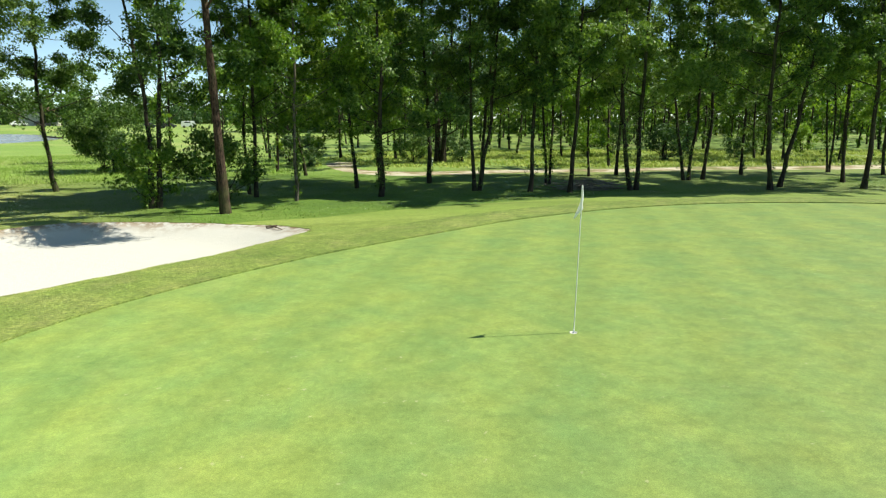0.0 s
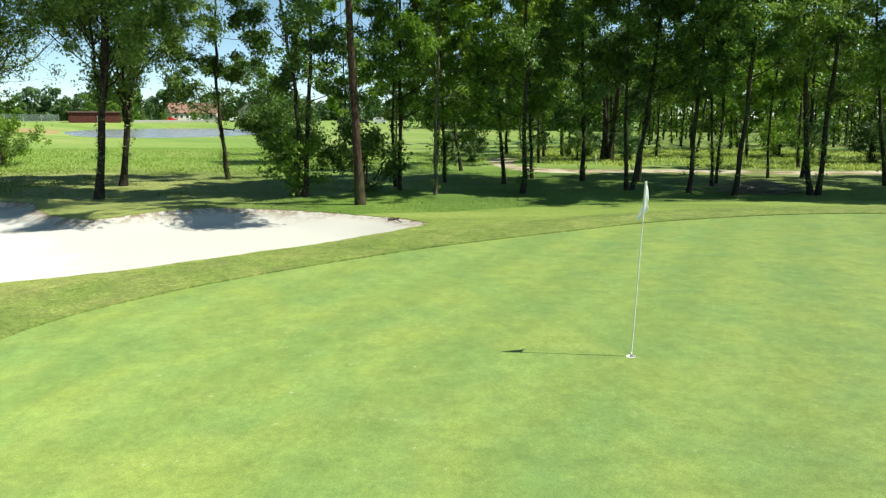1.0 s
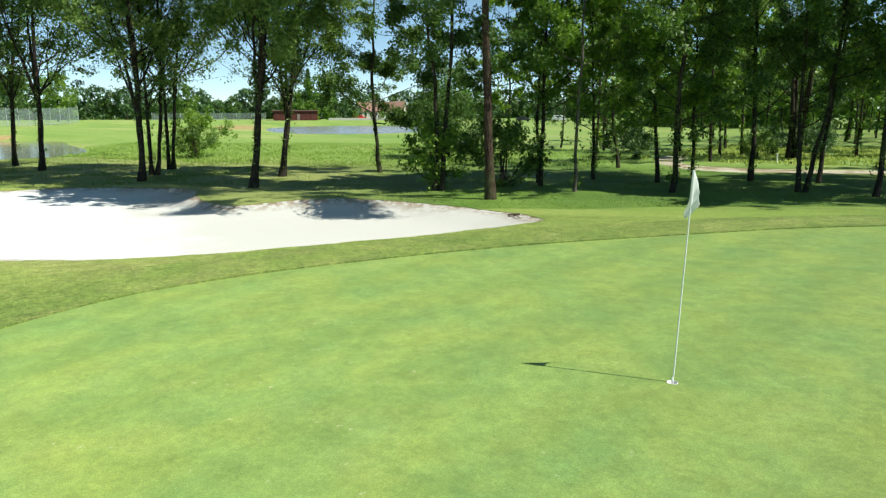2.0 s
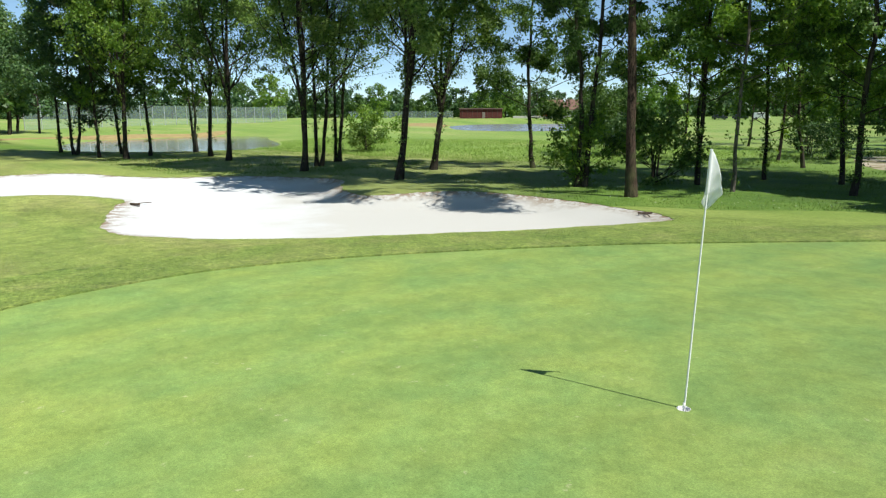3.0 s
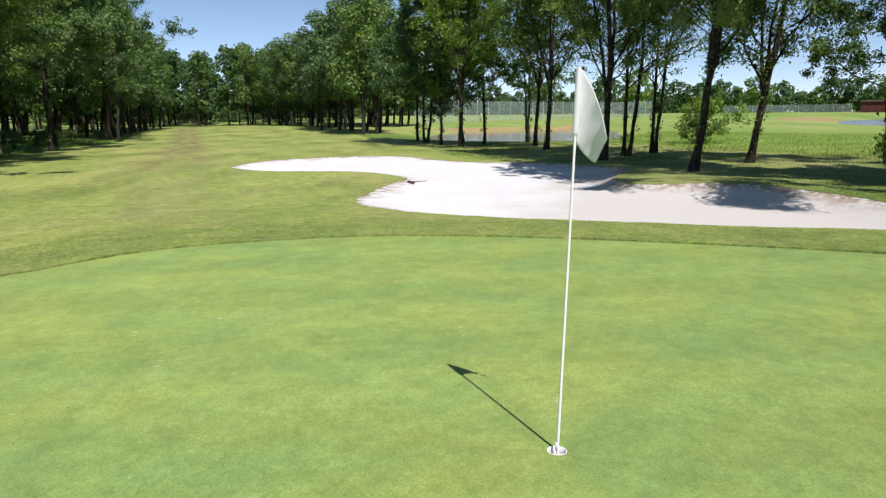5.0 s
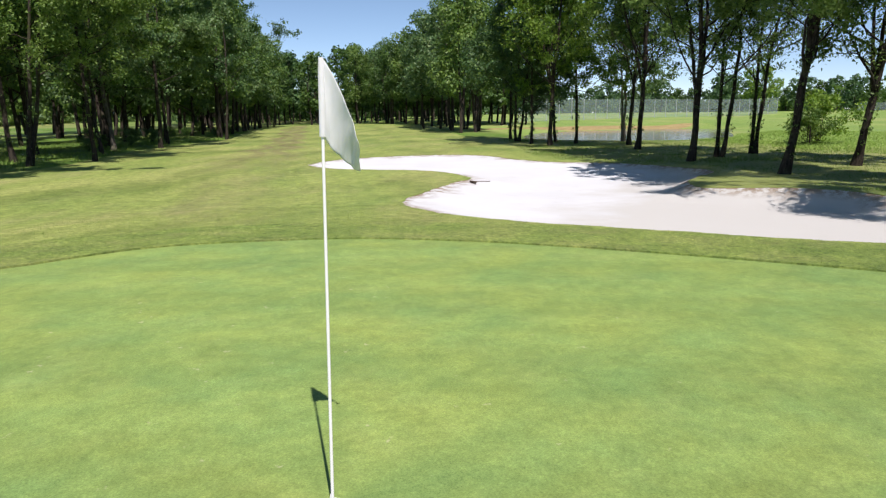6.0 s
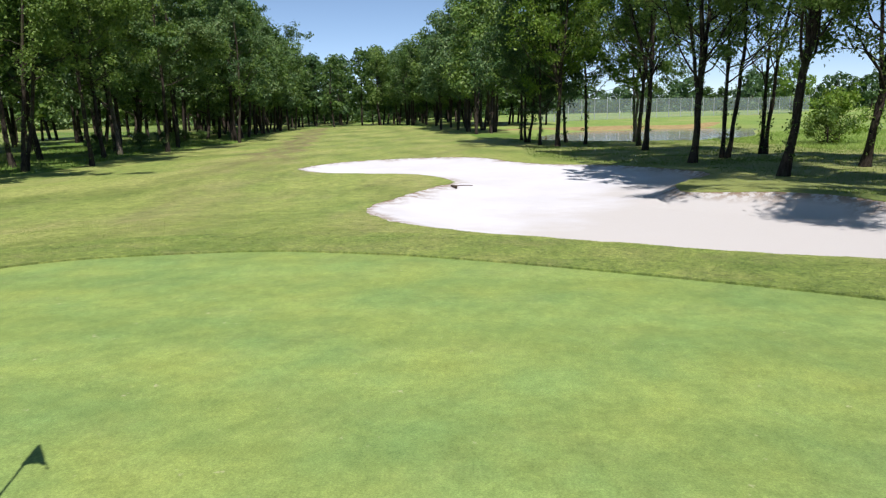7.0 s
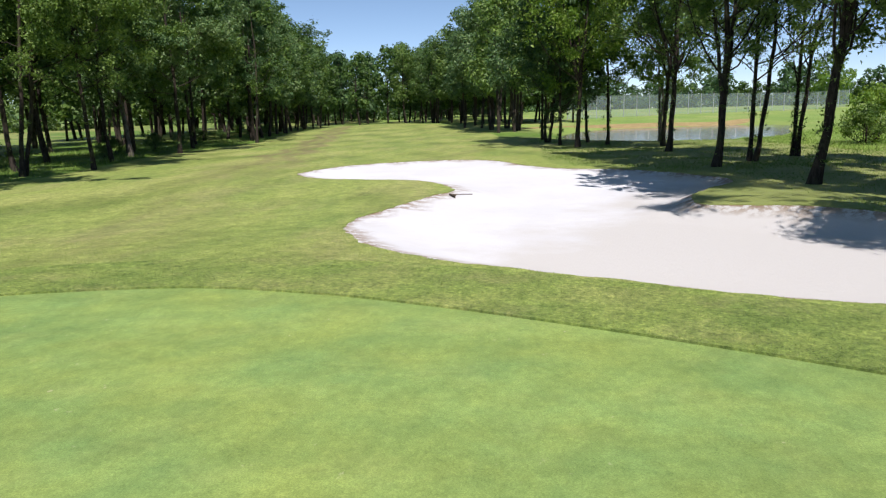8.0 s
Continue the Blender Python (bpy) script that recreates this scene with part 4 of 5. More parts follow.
def left_edge(x):
    return np.interp(x, [-150, -120, -94, -68, -50, -34, -20], [-33, -30.5, -26.5, -21.5, -21.5, -20, -22])


def right_edge(x):
    return np.interp(x, [-160, -152, -136, -120, -103, -84, -78], [-17, -13, -6, -1, 0.5, 6, 9])


def grove(name, places, kinds, label, category, lo=0.85, hi=1.15):
    """Many alike trees, too far to tell apart, as one joined mesh."""
    z = land(places)
    verts, quads, slots, mats, base = [], [], [], [], 0
    flat = []
    for tm, cm in kinds:
        for me in (tm, cm):
            co = np.empty(len(me.vertices) * 3, np.float32)
            me.vertices.foreach_get("co", co)
            ix = np.empty(len(me.loops), np.int32)
            me.loops.foreach_get("vertex_index", ix)
            if me.materials[0] not in mats:
                mats.append(me.materials[0])
            flat.append((co.reshape(-1, 3), ix.reshape(-1, me.polygons[0].loop_total), mats.index(me.materials[0])))
    for (x, y), h in zip(places, z):
        k, a, s = rng.integers(len(kinds)), rng.uniform(0, 2 * np.pi), rng.uniform(lo, hi)
        turn = np.array([[np.cos(a), -np.sin(a), 0], [np.sin(a), np.cos(a), 0], [0, 0, 1]]) * s
        for co, ix, slot in (flat[2 * k], flat[2 * k + 1]):
            verts.append(co @ turn.T + [x, y, h])
            quads.append(ix + base)
            slots.append(np.full(len(ix), slot))
            base += len(co)
    order = [i for i, q in enumerate(quads) if q.shape[1] == 4] + [i for i, q in enumerate(quads) if q.shape[1] == 3]
    me = mesh_of(name, np.concatenate(verts), [quads[i] for i in order], mats[0])
    for m in mats[1:]:
        me.materials.append(m)
    me.polygons.foreach_set("material_index", np.concatenate([slots[i] for i in order]).astype(np.int32))
    return tagged(new(name, me), label, category, kind="stuff")


inner = spaced(lambda x, y: left_edge(x) - 30 < y < left_edge(x) - 3, -150, -24, -66, -20, 3.4, 84)
front = inner[:, 0] > -80
scatter(inner[front], WOOD, "broad-leaved tree standing in a dense wood", "trees of the wood", 0.9, 1.08)
grove("distant_wood", inner[~front], WOOD_FAR, "dense wood of broad-leaved trees along the fairway", "wood", 0.9, 1.15)
scatter(np.array([(x, left_edge(x) - 0.5) for x in (-74, -80, -86, -94, -101, -108, -116, -124, -132, -140)]), WOOD, "broad-leaved tree on the edge of a wood", "trees of the wood", 1.0, 1.15)
scatter(np.array([(-81, 3.2), (-84, 5.1), (-89, 5.8), (-96, 4.2), (-101, 0.8), (-103, -1.7), (-110, 1.9), (-120, 0.5), (-122, -2.5), (-136, -5.8), (-138, -8.5), (-152, -13), (-155, -17), (-92, 2.2), (-114, -0.6), (-128, -3.5), (-145, -10)]), WOOD, "broad-leaved tree beside the fairway", "trees along the fairway", 1.0, 1.15)
grove("distant_wood", spaced(lambda x, y: right_edge(x) + 3 < y < right_edge(x) + 17 and x < -112, -165, -112, -20, 20, 4.0, 26), WOOD_FAR, "wood of broad-leaved trees beside the fairway", "wood", 0.9, 1.15)
grove("distant_wood", spaced(lambda x, y: True, -215, -160, -72, 4, 4.2, 52), WOOD_FAR, "wood of tall trees closing the end of the fairway", "wood", 1.0, 1.2)
grove("plantation", spaced(lambda x, y: True, -12, 62, 68, 122, 3.6, 125), THIN_FAR, "plantation of thin young trees behind a meadow", "wood", 0.85, 1.2)
scatter(spaced(lambda x, y: not (-26 < x < 21 and y < 40), 20, 48, 26, 58, 4.0, 10), THIN, "slender tree in a mixed grove", "trees of the grove", 0.95, 1.2)
scatter(np.array([(-3, 52), (4, 55), (-12, 50), (12, 50), (-14, 60), (20, 52), (26, 50), (0, 61), (9, 60), (16, 58), (23, 61), (30, 58)]), THIN, "slender tree in a mixed grove", "trees of the grove", 0.95, 1.25)
scatter(spaced(lambda x, y: y > 46 + 0.2 * (x + 28), -30, -9, 46, 92, 5.0, 13), THIN, "slender tree in a mixed grove", "trees of the grove", 0.9, 1.2)
scatter(np.array([(-16.5, 36.5), (-10.5, 41.5), (-13.5, 33.0), (6.5, 42.5), (13.5, 35.0)]), THIN, "slender tree in a mixed grove", "trees of the grove", 0.9, 1.1)


def hedge(points, tall, deep, count, leaf, mats, label):
    """A far unbroken belt of foliage along a line of places."""
    p = np.asarray(points, float)
    seg = rng.integers(len(p) - 1, size=count)
    f = rng.random((count, 1))
    q = p[seg] * (1 - f) + p[seg + 1] * f + rng.normal(0, deep, (count, 2))
    crest = tall * (0.72 + 0.28 * np.sin(q[:, 0] * 0.21 + 1) * np.sin(q[:, 1] * 0.17)) 
    z = land(q) + crest * rng.random(count) ** 1.1
    v, k = leaf_arrays(rng, np.column_stack([q, z]), 5, leaf * 0.7, leaf * 0.6)
    me = mesh_of("hedge_belt", v, k, mats[0])
    for m in mats[1:]:
        me.materials.append(m)
    me.polygons.foreach_set("material_index", rng.integers(len(mats), size=len(k)).astype(np.int32))
    return tagged(new("hedge_belt", me), label, "hedge", kind="stuff")


hedge([(-330 * math.cos(a), 330 * math.sin(a)) for a in np.linspace(-0.25, 1.5, 14)], 8.0, 5, 9500, 2.7, (LEAF, LEAF_DARK, LEAF), "unbroken far belt of green bushes beyond the meadow")
hedge([(-60, 150), (-20, 140), (30, 136), (75, 130)], 15.0, 4, 8000, 1.4, (LEAF, LEAF_BRIGHT), "green belt of bushes behind a plantation")
hedge([(-270, -60), (-220, -105), (-170, -118), (-100, -108), (-40, -100), (10, -95)], 9.0, 4, 7000, 1.9, (LEAF, LEAF_DARK), "green belt of bushes beyond the wood")
hedge([(-222, 10), (-222, -40), (-205, -75)], 9.0, 3, 4500, 1.2, (LEAF_DARK, LEAF), "dark belt of bushes closing the fairway")
arc = []
for a in np.linspace(-0.2, 1.5, 84):
    r = rng.uniform(262, 325)
    arc.append((-r * np.cos(a * 0.93), r * np.sin(a * 0.93)))
grove("distant_tree_line", np.array(arc), FAR, "line of round distant trees beyond the meadow", "tree line", 0.7, 1.2)
SUNNY = dome_meshes(360, 11, 0.22, 0.03, 4.6, 1, 3000, 0.6, LEAF_BRIGHT, 14, 4)
for x, y, size in ((-152, 162, 0.28), (-146, 168, 0.3), (-169, 160, 0.5), (-174, 157, 0.8)):
    plant_tree(x, y, SUNNY, 70 * size, size, "low round bright green tree before the houses", "trees by the houses")
for x, y, size in ((-172, 166, 1.3), (-133, 190, 1.35), (-205, 95, 1.2), (-196, 130, 1.0)):
    plant_tree(x, y, SUNNY, 40 * size, size, "tall round bright green tree behind the houses", "distant tall trees")


def conifer_meshes(seed, tall, wide, leaves):
    """A narrow spire with drooping whorls of branches."""
    rng = np.random.default_rng(seed)
    v, q = tube_arrays([(0, 0, -0.1), (0.05, 0, tall / 2), (0, 0, tall)], [0.26, 0.14, 0.02], 6)
    tv, tq, tufts = [v], [q], []
    for i in range(120):
        f = 0.06 + 0.92 * (i / 120)
        a, reach = i * 2.4, wide * (1 - f) ** 0.85 * rng.uniform(0.65, 1.1) + 0.12
        p0 = np.array([0, 0, tall * f])
        tip = p0 + np.array([np.cos(a) * reach, np.sin(a) * reach, -0.28 * reach])
        v, q = tube_arrays([p0, (p0 + tip) / 2, tip], [0.04, 0.025, 0.01], 3, sum(len(k) for k in tv))
        tv.append(v)
        tq.append(q)
        tufts += [p0 + (tip - p0) * g for g in (0.35, 0.6, 0.8, 1.0)]
    lv, lq = leaf_arrays(rng, np.array(tufts), leaves // len(tufts), wide * 0.09, 0.5, 0.6)
    return mesh_of("trunk", np.concatenate(tv), np.concatenate(tq), BARK, True), mesh_of("crown", lv, lq, LEAF_DARK)


CONIFER = conifer_meshes(390, 17, 2.6, 2900)
plant_tree(-182, 171, CONIFER, 0, 1.05, "narrow dark conifer standing far off", "distant tall trees", "conifer_tree")
plant_tree(-176, 178, CONIFER, 90, 0.7, "narrow dark conifer standing far off", "distant tall trees", "conifer_tree")
OLD = tree_meshes(395, 15, 0.30, (0, 0), 0.18, 4.0, 5, 18000, 0.2, BARK, LEAF_DARK, 0.6, sides=8, limbs=20)
plant_tree(-6.4, 47, OLD, 0, 0.85, "old many-stemmed tree with dark foliage", "", "tree")


# ---- bushes ----
def bush_meshes(seed, tall, wide, foliage, leaves, leaf):
    return tree_meshes(seed, tall, 0.04, (0, 0), 0.06, wide, 5, leaves, leaf, BARK, foliage, 0.3, 0.3, 0.8, 4, 20, 1, rings=5, loose=0.13)


BUSH = [bush_meshes(400 + i, 2.0, 1.05, (LEAF_BRIGHT, LEAF, LEAF_DARK)[i], 3600, 0.12) for i in range(3)]
bushes = [(-26.9, 34.6, 1.3, 2), (-15.8, 42.3, 1.1, 2), (-17.8, 43.6, 1.1, 2), (-4.6, 46.2, 0.9, 2), (-8.4, 45.4, 0.9, 1), (9.1, 60, 1.5, 2), (23.4, 62, 1.5, 1), (-44.3, 26.2, 1.6, 0), (-15.3, 17.2, 1.25, 0), (-13.4, 19.4, 1.4, 1), (-42.5, 24.6, 1.1, 1)]
for x in np.arange(-98, -26, 5.5):
    bushes.append((float(x + rng.uniform(-2, 2)), float(left_edge(x) - rng.uniform(0.5, 6)), float(rng.uniform(0.35, 0.8)), int(rng.integers(1, 3))))
for _ in range(9):
    bushes.append((float(rng.uniform(-14, 36)), float(rng.uniform(47, 66)), float(rng.uniform(0.7, 1.5)), int(rng.integers(0, 3))))
THICKET = bush_meshes(420, 4.4, 2.7, LEAF, 24000, 0.15)
ob = empty("bush", pose(-28.3, 35.6, height(-28.3, 35.6)), "large dense rounded green bush at the meadow's edge", "bush", "bushes")
part("woody_base", THICKET[0], None, ob)
part("foliage", THICKET[1], None, ob)
for x, y, size, kind in bushes:
    ob = empty("bush", Matrix.Translation((x, y, height(x, y))) @ pose(0, 0, 0, 0, 0, rng.uniform(0, 360)) @ Matrix.Diagonal((size, size, size, 1)), ("fresh bright green leafy bush", "mid-green leafy bush", "dense dark green bush")[kind] + " growing in the grass", "bush", "bushes")
    part("woody_base", BUSH[kind][0], None, ob)
    part("foliage", BUSH[kind][1], None, ob)


# ---- grass ----
def blades(name, places, tall, wide, mat, label, lean=0.45):
    """One bent blade at each place, as a single joined sheet of grass."""
    p = np.asarray(places, float)
    k = len(p)
    z = land(p)
    a = rng.uniform(0, 2 * np.pi, k)
    h = tall * rng.uniform(0.55, 1.25, k)
    side = np.stack([np.cos(a), np.sin(a), 0 * a], 1) * (wide * rng.uniform(0.7, 1.3, k))[:, None]
    bend = np.stack([-np.sin(a), np.cos(a), 0 * a], 1) * (h * lean * rng.uniform(-1, 1, k))[:, None]
    root = np.column_stack([p, z - 0.01])
    tip = root + bend + np.column_stack([0 * h, 0 * h, h])
    v = np.stack([root - side, root + side, tip], 1).reshape(-1, 3)
    ob = new(name, mesh_of(name, v, np.arange(3 * k).reshape(-1, 3), mat))
    return tagged(ob, label, "grass", kind="stuff")


def sown(x0, x1, y0, y1, count, test, clump=0.0, seeds=0):
    if seeds:
        c = np.stack([rng.uniform(x0, x1, seeds), rng.uniform(y0, y1, seeds)], 1)
        q = c[rng.integers(seeds, size=count)] + rng.normal(0, clump, (count, 2))
    else:
        q = np.stack([rng.uniform(x0, x1, count), rng.uniform(y0, y1, count)], 1)
    return q[test(q)]


def off_sand(q, gap=0.02):
    ok = np.ones(len(q), bool)
    for loop in (GREEN_EDGE[::2], BUNKER_EDGE[::2]):
        ok[ok] = signed(q[ok], loop) > gap
    return ok


def wild(q):
    return off_sand(q) & (signed(q, FAIRWAY_EDGE[::2]) > 0.1) & (signed(q, TRACK_EDGE[::2]) > 0.3)


blades("fringe_grass", sown(-17, -3, -8, 12, 120000, lambda q: off_sand(q) & (signed(q, GREEN_EDGE[::3]) < 7)), 0.024, 0.007, SHORT_BLADES, "short tufted fringe grass beside the green", 2.2)
near_lip = np.repeat(BUNKER_EDGE, 40, 0) + rng.normal(0, 0.12, (len(BUNKER_EDGE) * 40, 2))
blades("lip_grass", near_lip[off_sand(near_lip, 0.0)], 0.026, 0.006, SHORT_BLADES, "ragged grass along the bunker lip", 0.8)
rim_tufts = np.repeat(GREEN_EDGE, 60, 0) + rng.normal(0, 0.09, (len(GREEN_EDGE) * 60, 2))
blades("edge_grass", rim_tufts[off_sand(rim_tufts, 0.0)], 0.03, 0.005, SHORT_BLADES, "ragged longer grass along the edge of the green", 0.9)
blades("fairway_grass", sown(-40, -9, -18, 10, 90000, lambda q: off_sand(q) & (signed(q, GREEN_EDGE[::3]) > 2), 0.3, 2600), 0.016, 0.012, SHORT_BLADES, "short tufted fairway grass round the bunker", 2.6)
blades("rough_grass", sown(-32, 26, 12, 34, 70000, wild, 0.4, 1800), 0.06, 0.014, BLADES, "uneven rough grass under the trees", 1.5)
blades("rough_grass", sown(-62, -28, 6, 26, 30000, lambda q: wild(q) & (signed(q, POND_A) > 0.5), 0.5, 700), 0.08, 0.02, BLADES, "uneven rough grass under the trees", 1.5)
blades("rough_grass", sown(-100, -24, -34, -16, 26000, wild, 0.5, 500), 0.2, 0.02, BLADES, "uneven rough grass on the wood's edge", 0.7)


def meadow(q):
    x, y = q[:, 0], q[:, 1]
    return (y > np.interp(x, [-75, -48, -33, -21, -15], [24, 20.5, 23.5, 29.5, 33])) & (y < np.interp(x, [-75, -60, -45, -20], [40, 50, 58, 52])) & (signed(q, POND_A) > 0.3) & (signed(q, TRACK_EDGE) > 0.4)


blades("meadow_grass", sown(-75, -16, 20, 58, 110000, meadow, 1.6, 2400), 0.15, 0.014, MEADOW, "tall bright green meadow grass", 0.9)
blades("meadow_grass", sown(-16, 50, 41, 70, 60000, lambda q: signed(q, TRACK_EDGE) > 0.4, 0.6, 900), 0.22, 0.05, DRY_MEADOW, "tall bright green meadow grass behind the track", 1.6)
blades("meadow_weeds", sown(-75, -16, 20, 46, 12000, meadow, 0.5, 200), 0.26, 0.018, MEADOW, "taller bright green weed clumps in the meadow", 2.0)
flowers = sown(-14, 16, 14, 25, 900, lambda q: wild(q) & (signed(q, FAIRWAY_EDGE) < 2.2))
v, q = leaf_arrays(rng, np.column_stack([flowers, land(flowers) + 0.06]), 1, 0.01, 0.03)
tagged(new("daisies", mesh_of("daisies", v, q, PETAL)), "scattered small white daisies in the grass", "flowers", kind="stuff")


# ---- flagstick ----
def build_flag():
    stick = empty("flagstick", pose(0, 0, height(0, 0) - 0.03), "thin white flagstick standing in the hole", "flagstick")
    lean = np.array([0.066, 0.045])
    path = np.array([(lean[0] * s, lean[1] * s, -0.1 + 2.23 * s) for s in np.linspace(0, 1, 9)])
    v, q = tube_arrays(path, np.interp(np.linspace(0, 1, 9), [0, 1], [0.0085, 0.0068]), 12)
    part("pole", mesh_of("pole", v, q, POLE, True), None, stick)
    bm = bmesh.new()
    bmesh.ops.create_cone(bm, cap_ends=True, segments=20, radius1=0.0115, radius2=0.0095, depth=0.05, matrix=Matrix.Translation((0, 0, 0.03)))
    part("ferrule", bm, POLE, stick, smooth=True)
    s = np.linspace(0, 1, 6)
    f = (2.13 - 0.335 * s + 0.1) / 2.23
    v, q = tube_arrays(np.column_stack([lean[0] * f, lean[1] * f, 2.13 - 0.335 * s]), np.array([0.011, 0.014, 0.0145, 0.0145, 0.015, 0.015]), 12)
    part("sleeve", mesh_of("sleeve", v, q, CLOTH, True), None, stick, "white cloth sleeve on the pole")
    # draped cloth: hoist along the pole, top edge falling to one corner, bottom edge gathered in folds
    nu, nv = 44, 24
    u, w = np.meshgrid(np.linspace(0, 1, nu), np.linspace(0, 1, nv), indexing="ij")
    top, knots = 2.13, [0, 0.2, 0.4, 0.6, 0.8, 1]
    upper = [0.016 * np.sin(np.pi * u) + u * 0.028, u * 0.155 + 0.012 * np.sin(np.pi * u), 0.36 * u ** 1.15]
    lower = [np.interp(u, knots, [0, -0.042, -0.072, -0.086, -0.086, -0.078]), np.interp(u, knots, [0, 0.014, 0.043, 0.08, 0.115, 0.14]), np.interp(u, knots, [0.335, 0.375, 0.41, 0.445, 0.475, 0.49])]
    x, y, drop = [p * (1 - w) + q * w for p, q in zip(upper, lower)]
    crease = 0.012 * np.sin(7.0 * np.pi * u + 1.2 * w) * u * (0.35 + 0.65 * w) + 0.004 * np.sin(15 * u + 9 * w) * u
    x, y = x + crease * 0.9 + 0.006 * u, y - crease * 0.35 + 0.008
    zz = top - 0.005 - drop
    f = (zz + 0.1) / 2.23
    x, y = x + lean[0] * f, y + lean[1] * f
    verts = np.stack([x, y, zz], -1).reshape(-1, 3)
    i, j = np.meshgrid(np.arange(nu - 1), np.arange(nv - 1), indexing="ij")
    q = np.stack([i * nv + j, (i + 1) * nv + j, (i + 1) * nv + j + 1, i * nv + j + 1], -1).reshape(-1, 4)
    cloth = part("flag", mesh_of("flag", verts, q, CLOTH, True), None, stick, "limp white cloth flag hanging in folds")
    solid = cloth.modifiers.new("thickness", "SOLIDIFY")
    solid.thickness = 0.0015
    return stick


build_flag()


def build_cup():
    cup = empty("hole_cup", pose(0, 0, height(0, 0) - 0.03), "white-rimmed golf hole cut into the green", "golf hole")
    k = 24
    for name, rings, mat in (("liner", [(0.0575, 0.001), (0.055, 0.003), (0.0525, 0.001), (0.052, -0.03), (0.052, -0.11)], CUP), ("floor", [(0.0525, -0.108), (0.03, -0.11), (0.001, -0.11)], HOLE)):
        bm = bmesh.new()
        loops = [[bm.verts.new((r * math.cos(2 * math.pi * i / k), r * math.sin(2 * math.pi * i / k), z)) for i in range(k)] for r, z in rings]
        for a, c2 in zip(loops, loops[1:]):
            for i in range(k):
                bm.faces.new((a[i], a[(i + 1) % k], c2[(i + 1) % k], c2[i]))
        part(name, bm, mat, cup, smooth=True)
    return cup


build_cup()


# ---- rakes in the sand ----
def sand_height(x, y):
    d = float(-signed([(x, y)], BUNKER_EDGE)[0])
    z = height(x, y)
    floor = -0.74 + 0.06 * math.sin(x * 0.35) + 0.08 * float(ease(np.array((-x - 22) / 8)))
    s = float(ease(np.array(d / (0.95 if y > 7.5 and x < -11.5 else 2.0))))
    return (z - 0.014) * (1 - s) + min(floor, z - 0.06) * s


def build_rake(x, y, turn):
    z = sand_height(x, y)
    rake = empty("bunker_rake", pose(x, y, z - 0.005, 0, 0, turn), "dark wooden bunker rake lying on the sand", "rake", "bunker rakes")
    bm = bmesh.new()
    box(bm, (0.4, 0.06, 0.06), (0, 0, 0.05), 0.012)
    part("head", bm, DARK_WOOD, rake)
    v, q = tube_arrays([(0, 0, 0.06), (0.02, 0.35, 0.05), (0.04, 0.7, 0.03)], [0.016, 0.015, 0.014], 8)
    part("handle", mesh_of("handle", v, q, DARK_WOOD, True), None, rake)
    for i in range(10):
        bm = bmesh.new()
        box(bm, (0.014, 0.014, 0.075), (-0.18 + 0.04 * i, 0, 0.0))
        part("tooth", bm, DARK_WOOD, rake)
    return rake


build_rake(-8.5, 11.75, -131)
build_rake(-21.5, 1.75, 30)


# ---- small things among the trees ----
def build_brush_pile(x, y):
    heap = empty("brush_pile", pose(x, y, height(x, y)), "heap of dead grey branches on the grass", "brush pile")
    for _ in range(90):
        a, ln = rng.uniform(0, 2 * np.pi), rng.uniform(0.6, 2.0)
        c = np.array([rng.normal(0, 0.75), rng.normal(0, 0.35), abs(rng.normal(0.16, 0.16)) + 0.03])
        d = np.array([np.cos(a), 0.5 * np.sin(a), rng.uniform(-0.12, 0.3)]) * ln / 2
        path = np.stack([c - d, c + rng.normal(0, 0.05, 3), c + d])
        path[:, 2] = np.maximum(path[:, 2], 0.01)
        v, q = tube_arrays(path, np.array([1.0, 0.85, 0.4]) * rng.uniform(0.012, 0.032), 5)
        part("branch", mesh_of("branch", v, q, GREY_WOOD, True), None, heap)
    return heap


build_brush_pile(3.0, 24.9)


def build_post(x, y, tall):
    ob = empty("marker_post", pose(x, y, height(x, y)), "short white wooden marker post beside the track", "post")
    bm = bmesh.new()
    box(bm, (0.09, 0.09, tall), (0, 0, tall / 2), 0.012)
    part("post", bm, WHITE, ob)
    bm = bmesh.new()
    bmesh.ops.create_cone(bm, cap_ends=True, segments=4, radius1=0.062, radius2=0.01, depth=0.05, matrix=Matrix.Translation((0, 0, tall + 0.025)) @ Matrix.Rotation(radians(45), 4, "Z"))
    part("cap", bm, WHITE, ob)


build_post(-6.5, 41.9, 0.6)


# ---- beyond the meadow ----
def facing(x, y, extra=0.0):
    """A pose on the ground whose -y side looks towards the green."""
    return pose(x, y, height(x, y), 0, 0, math.degrees(math.atan2(-x, y)) + extra)


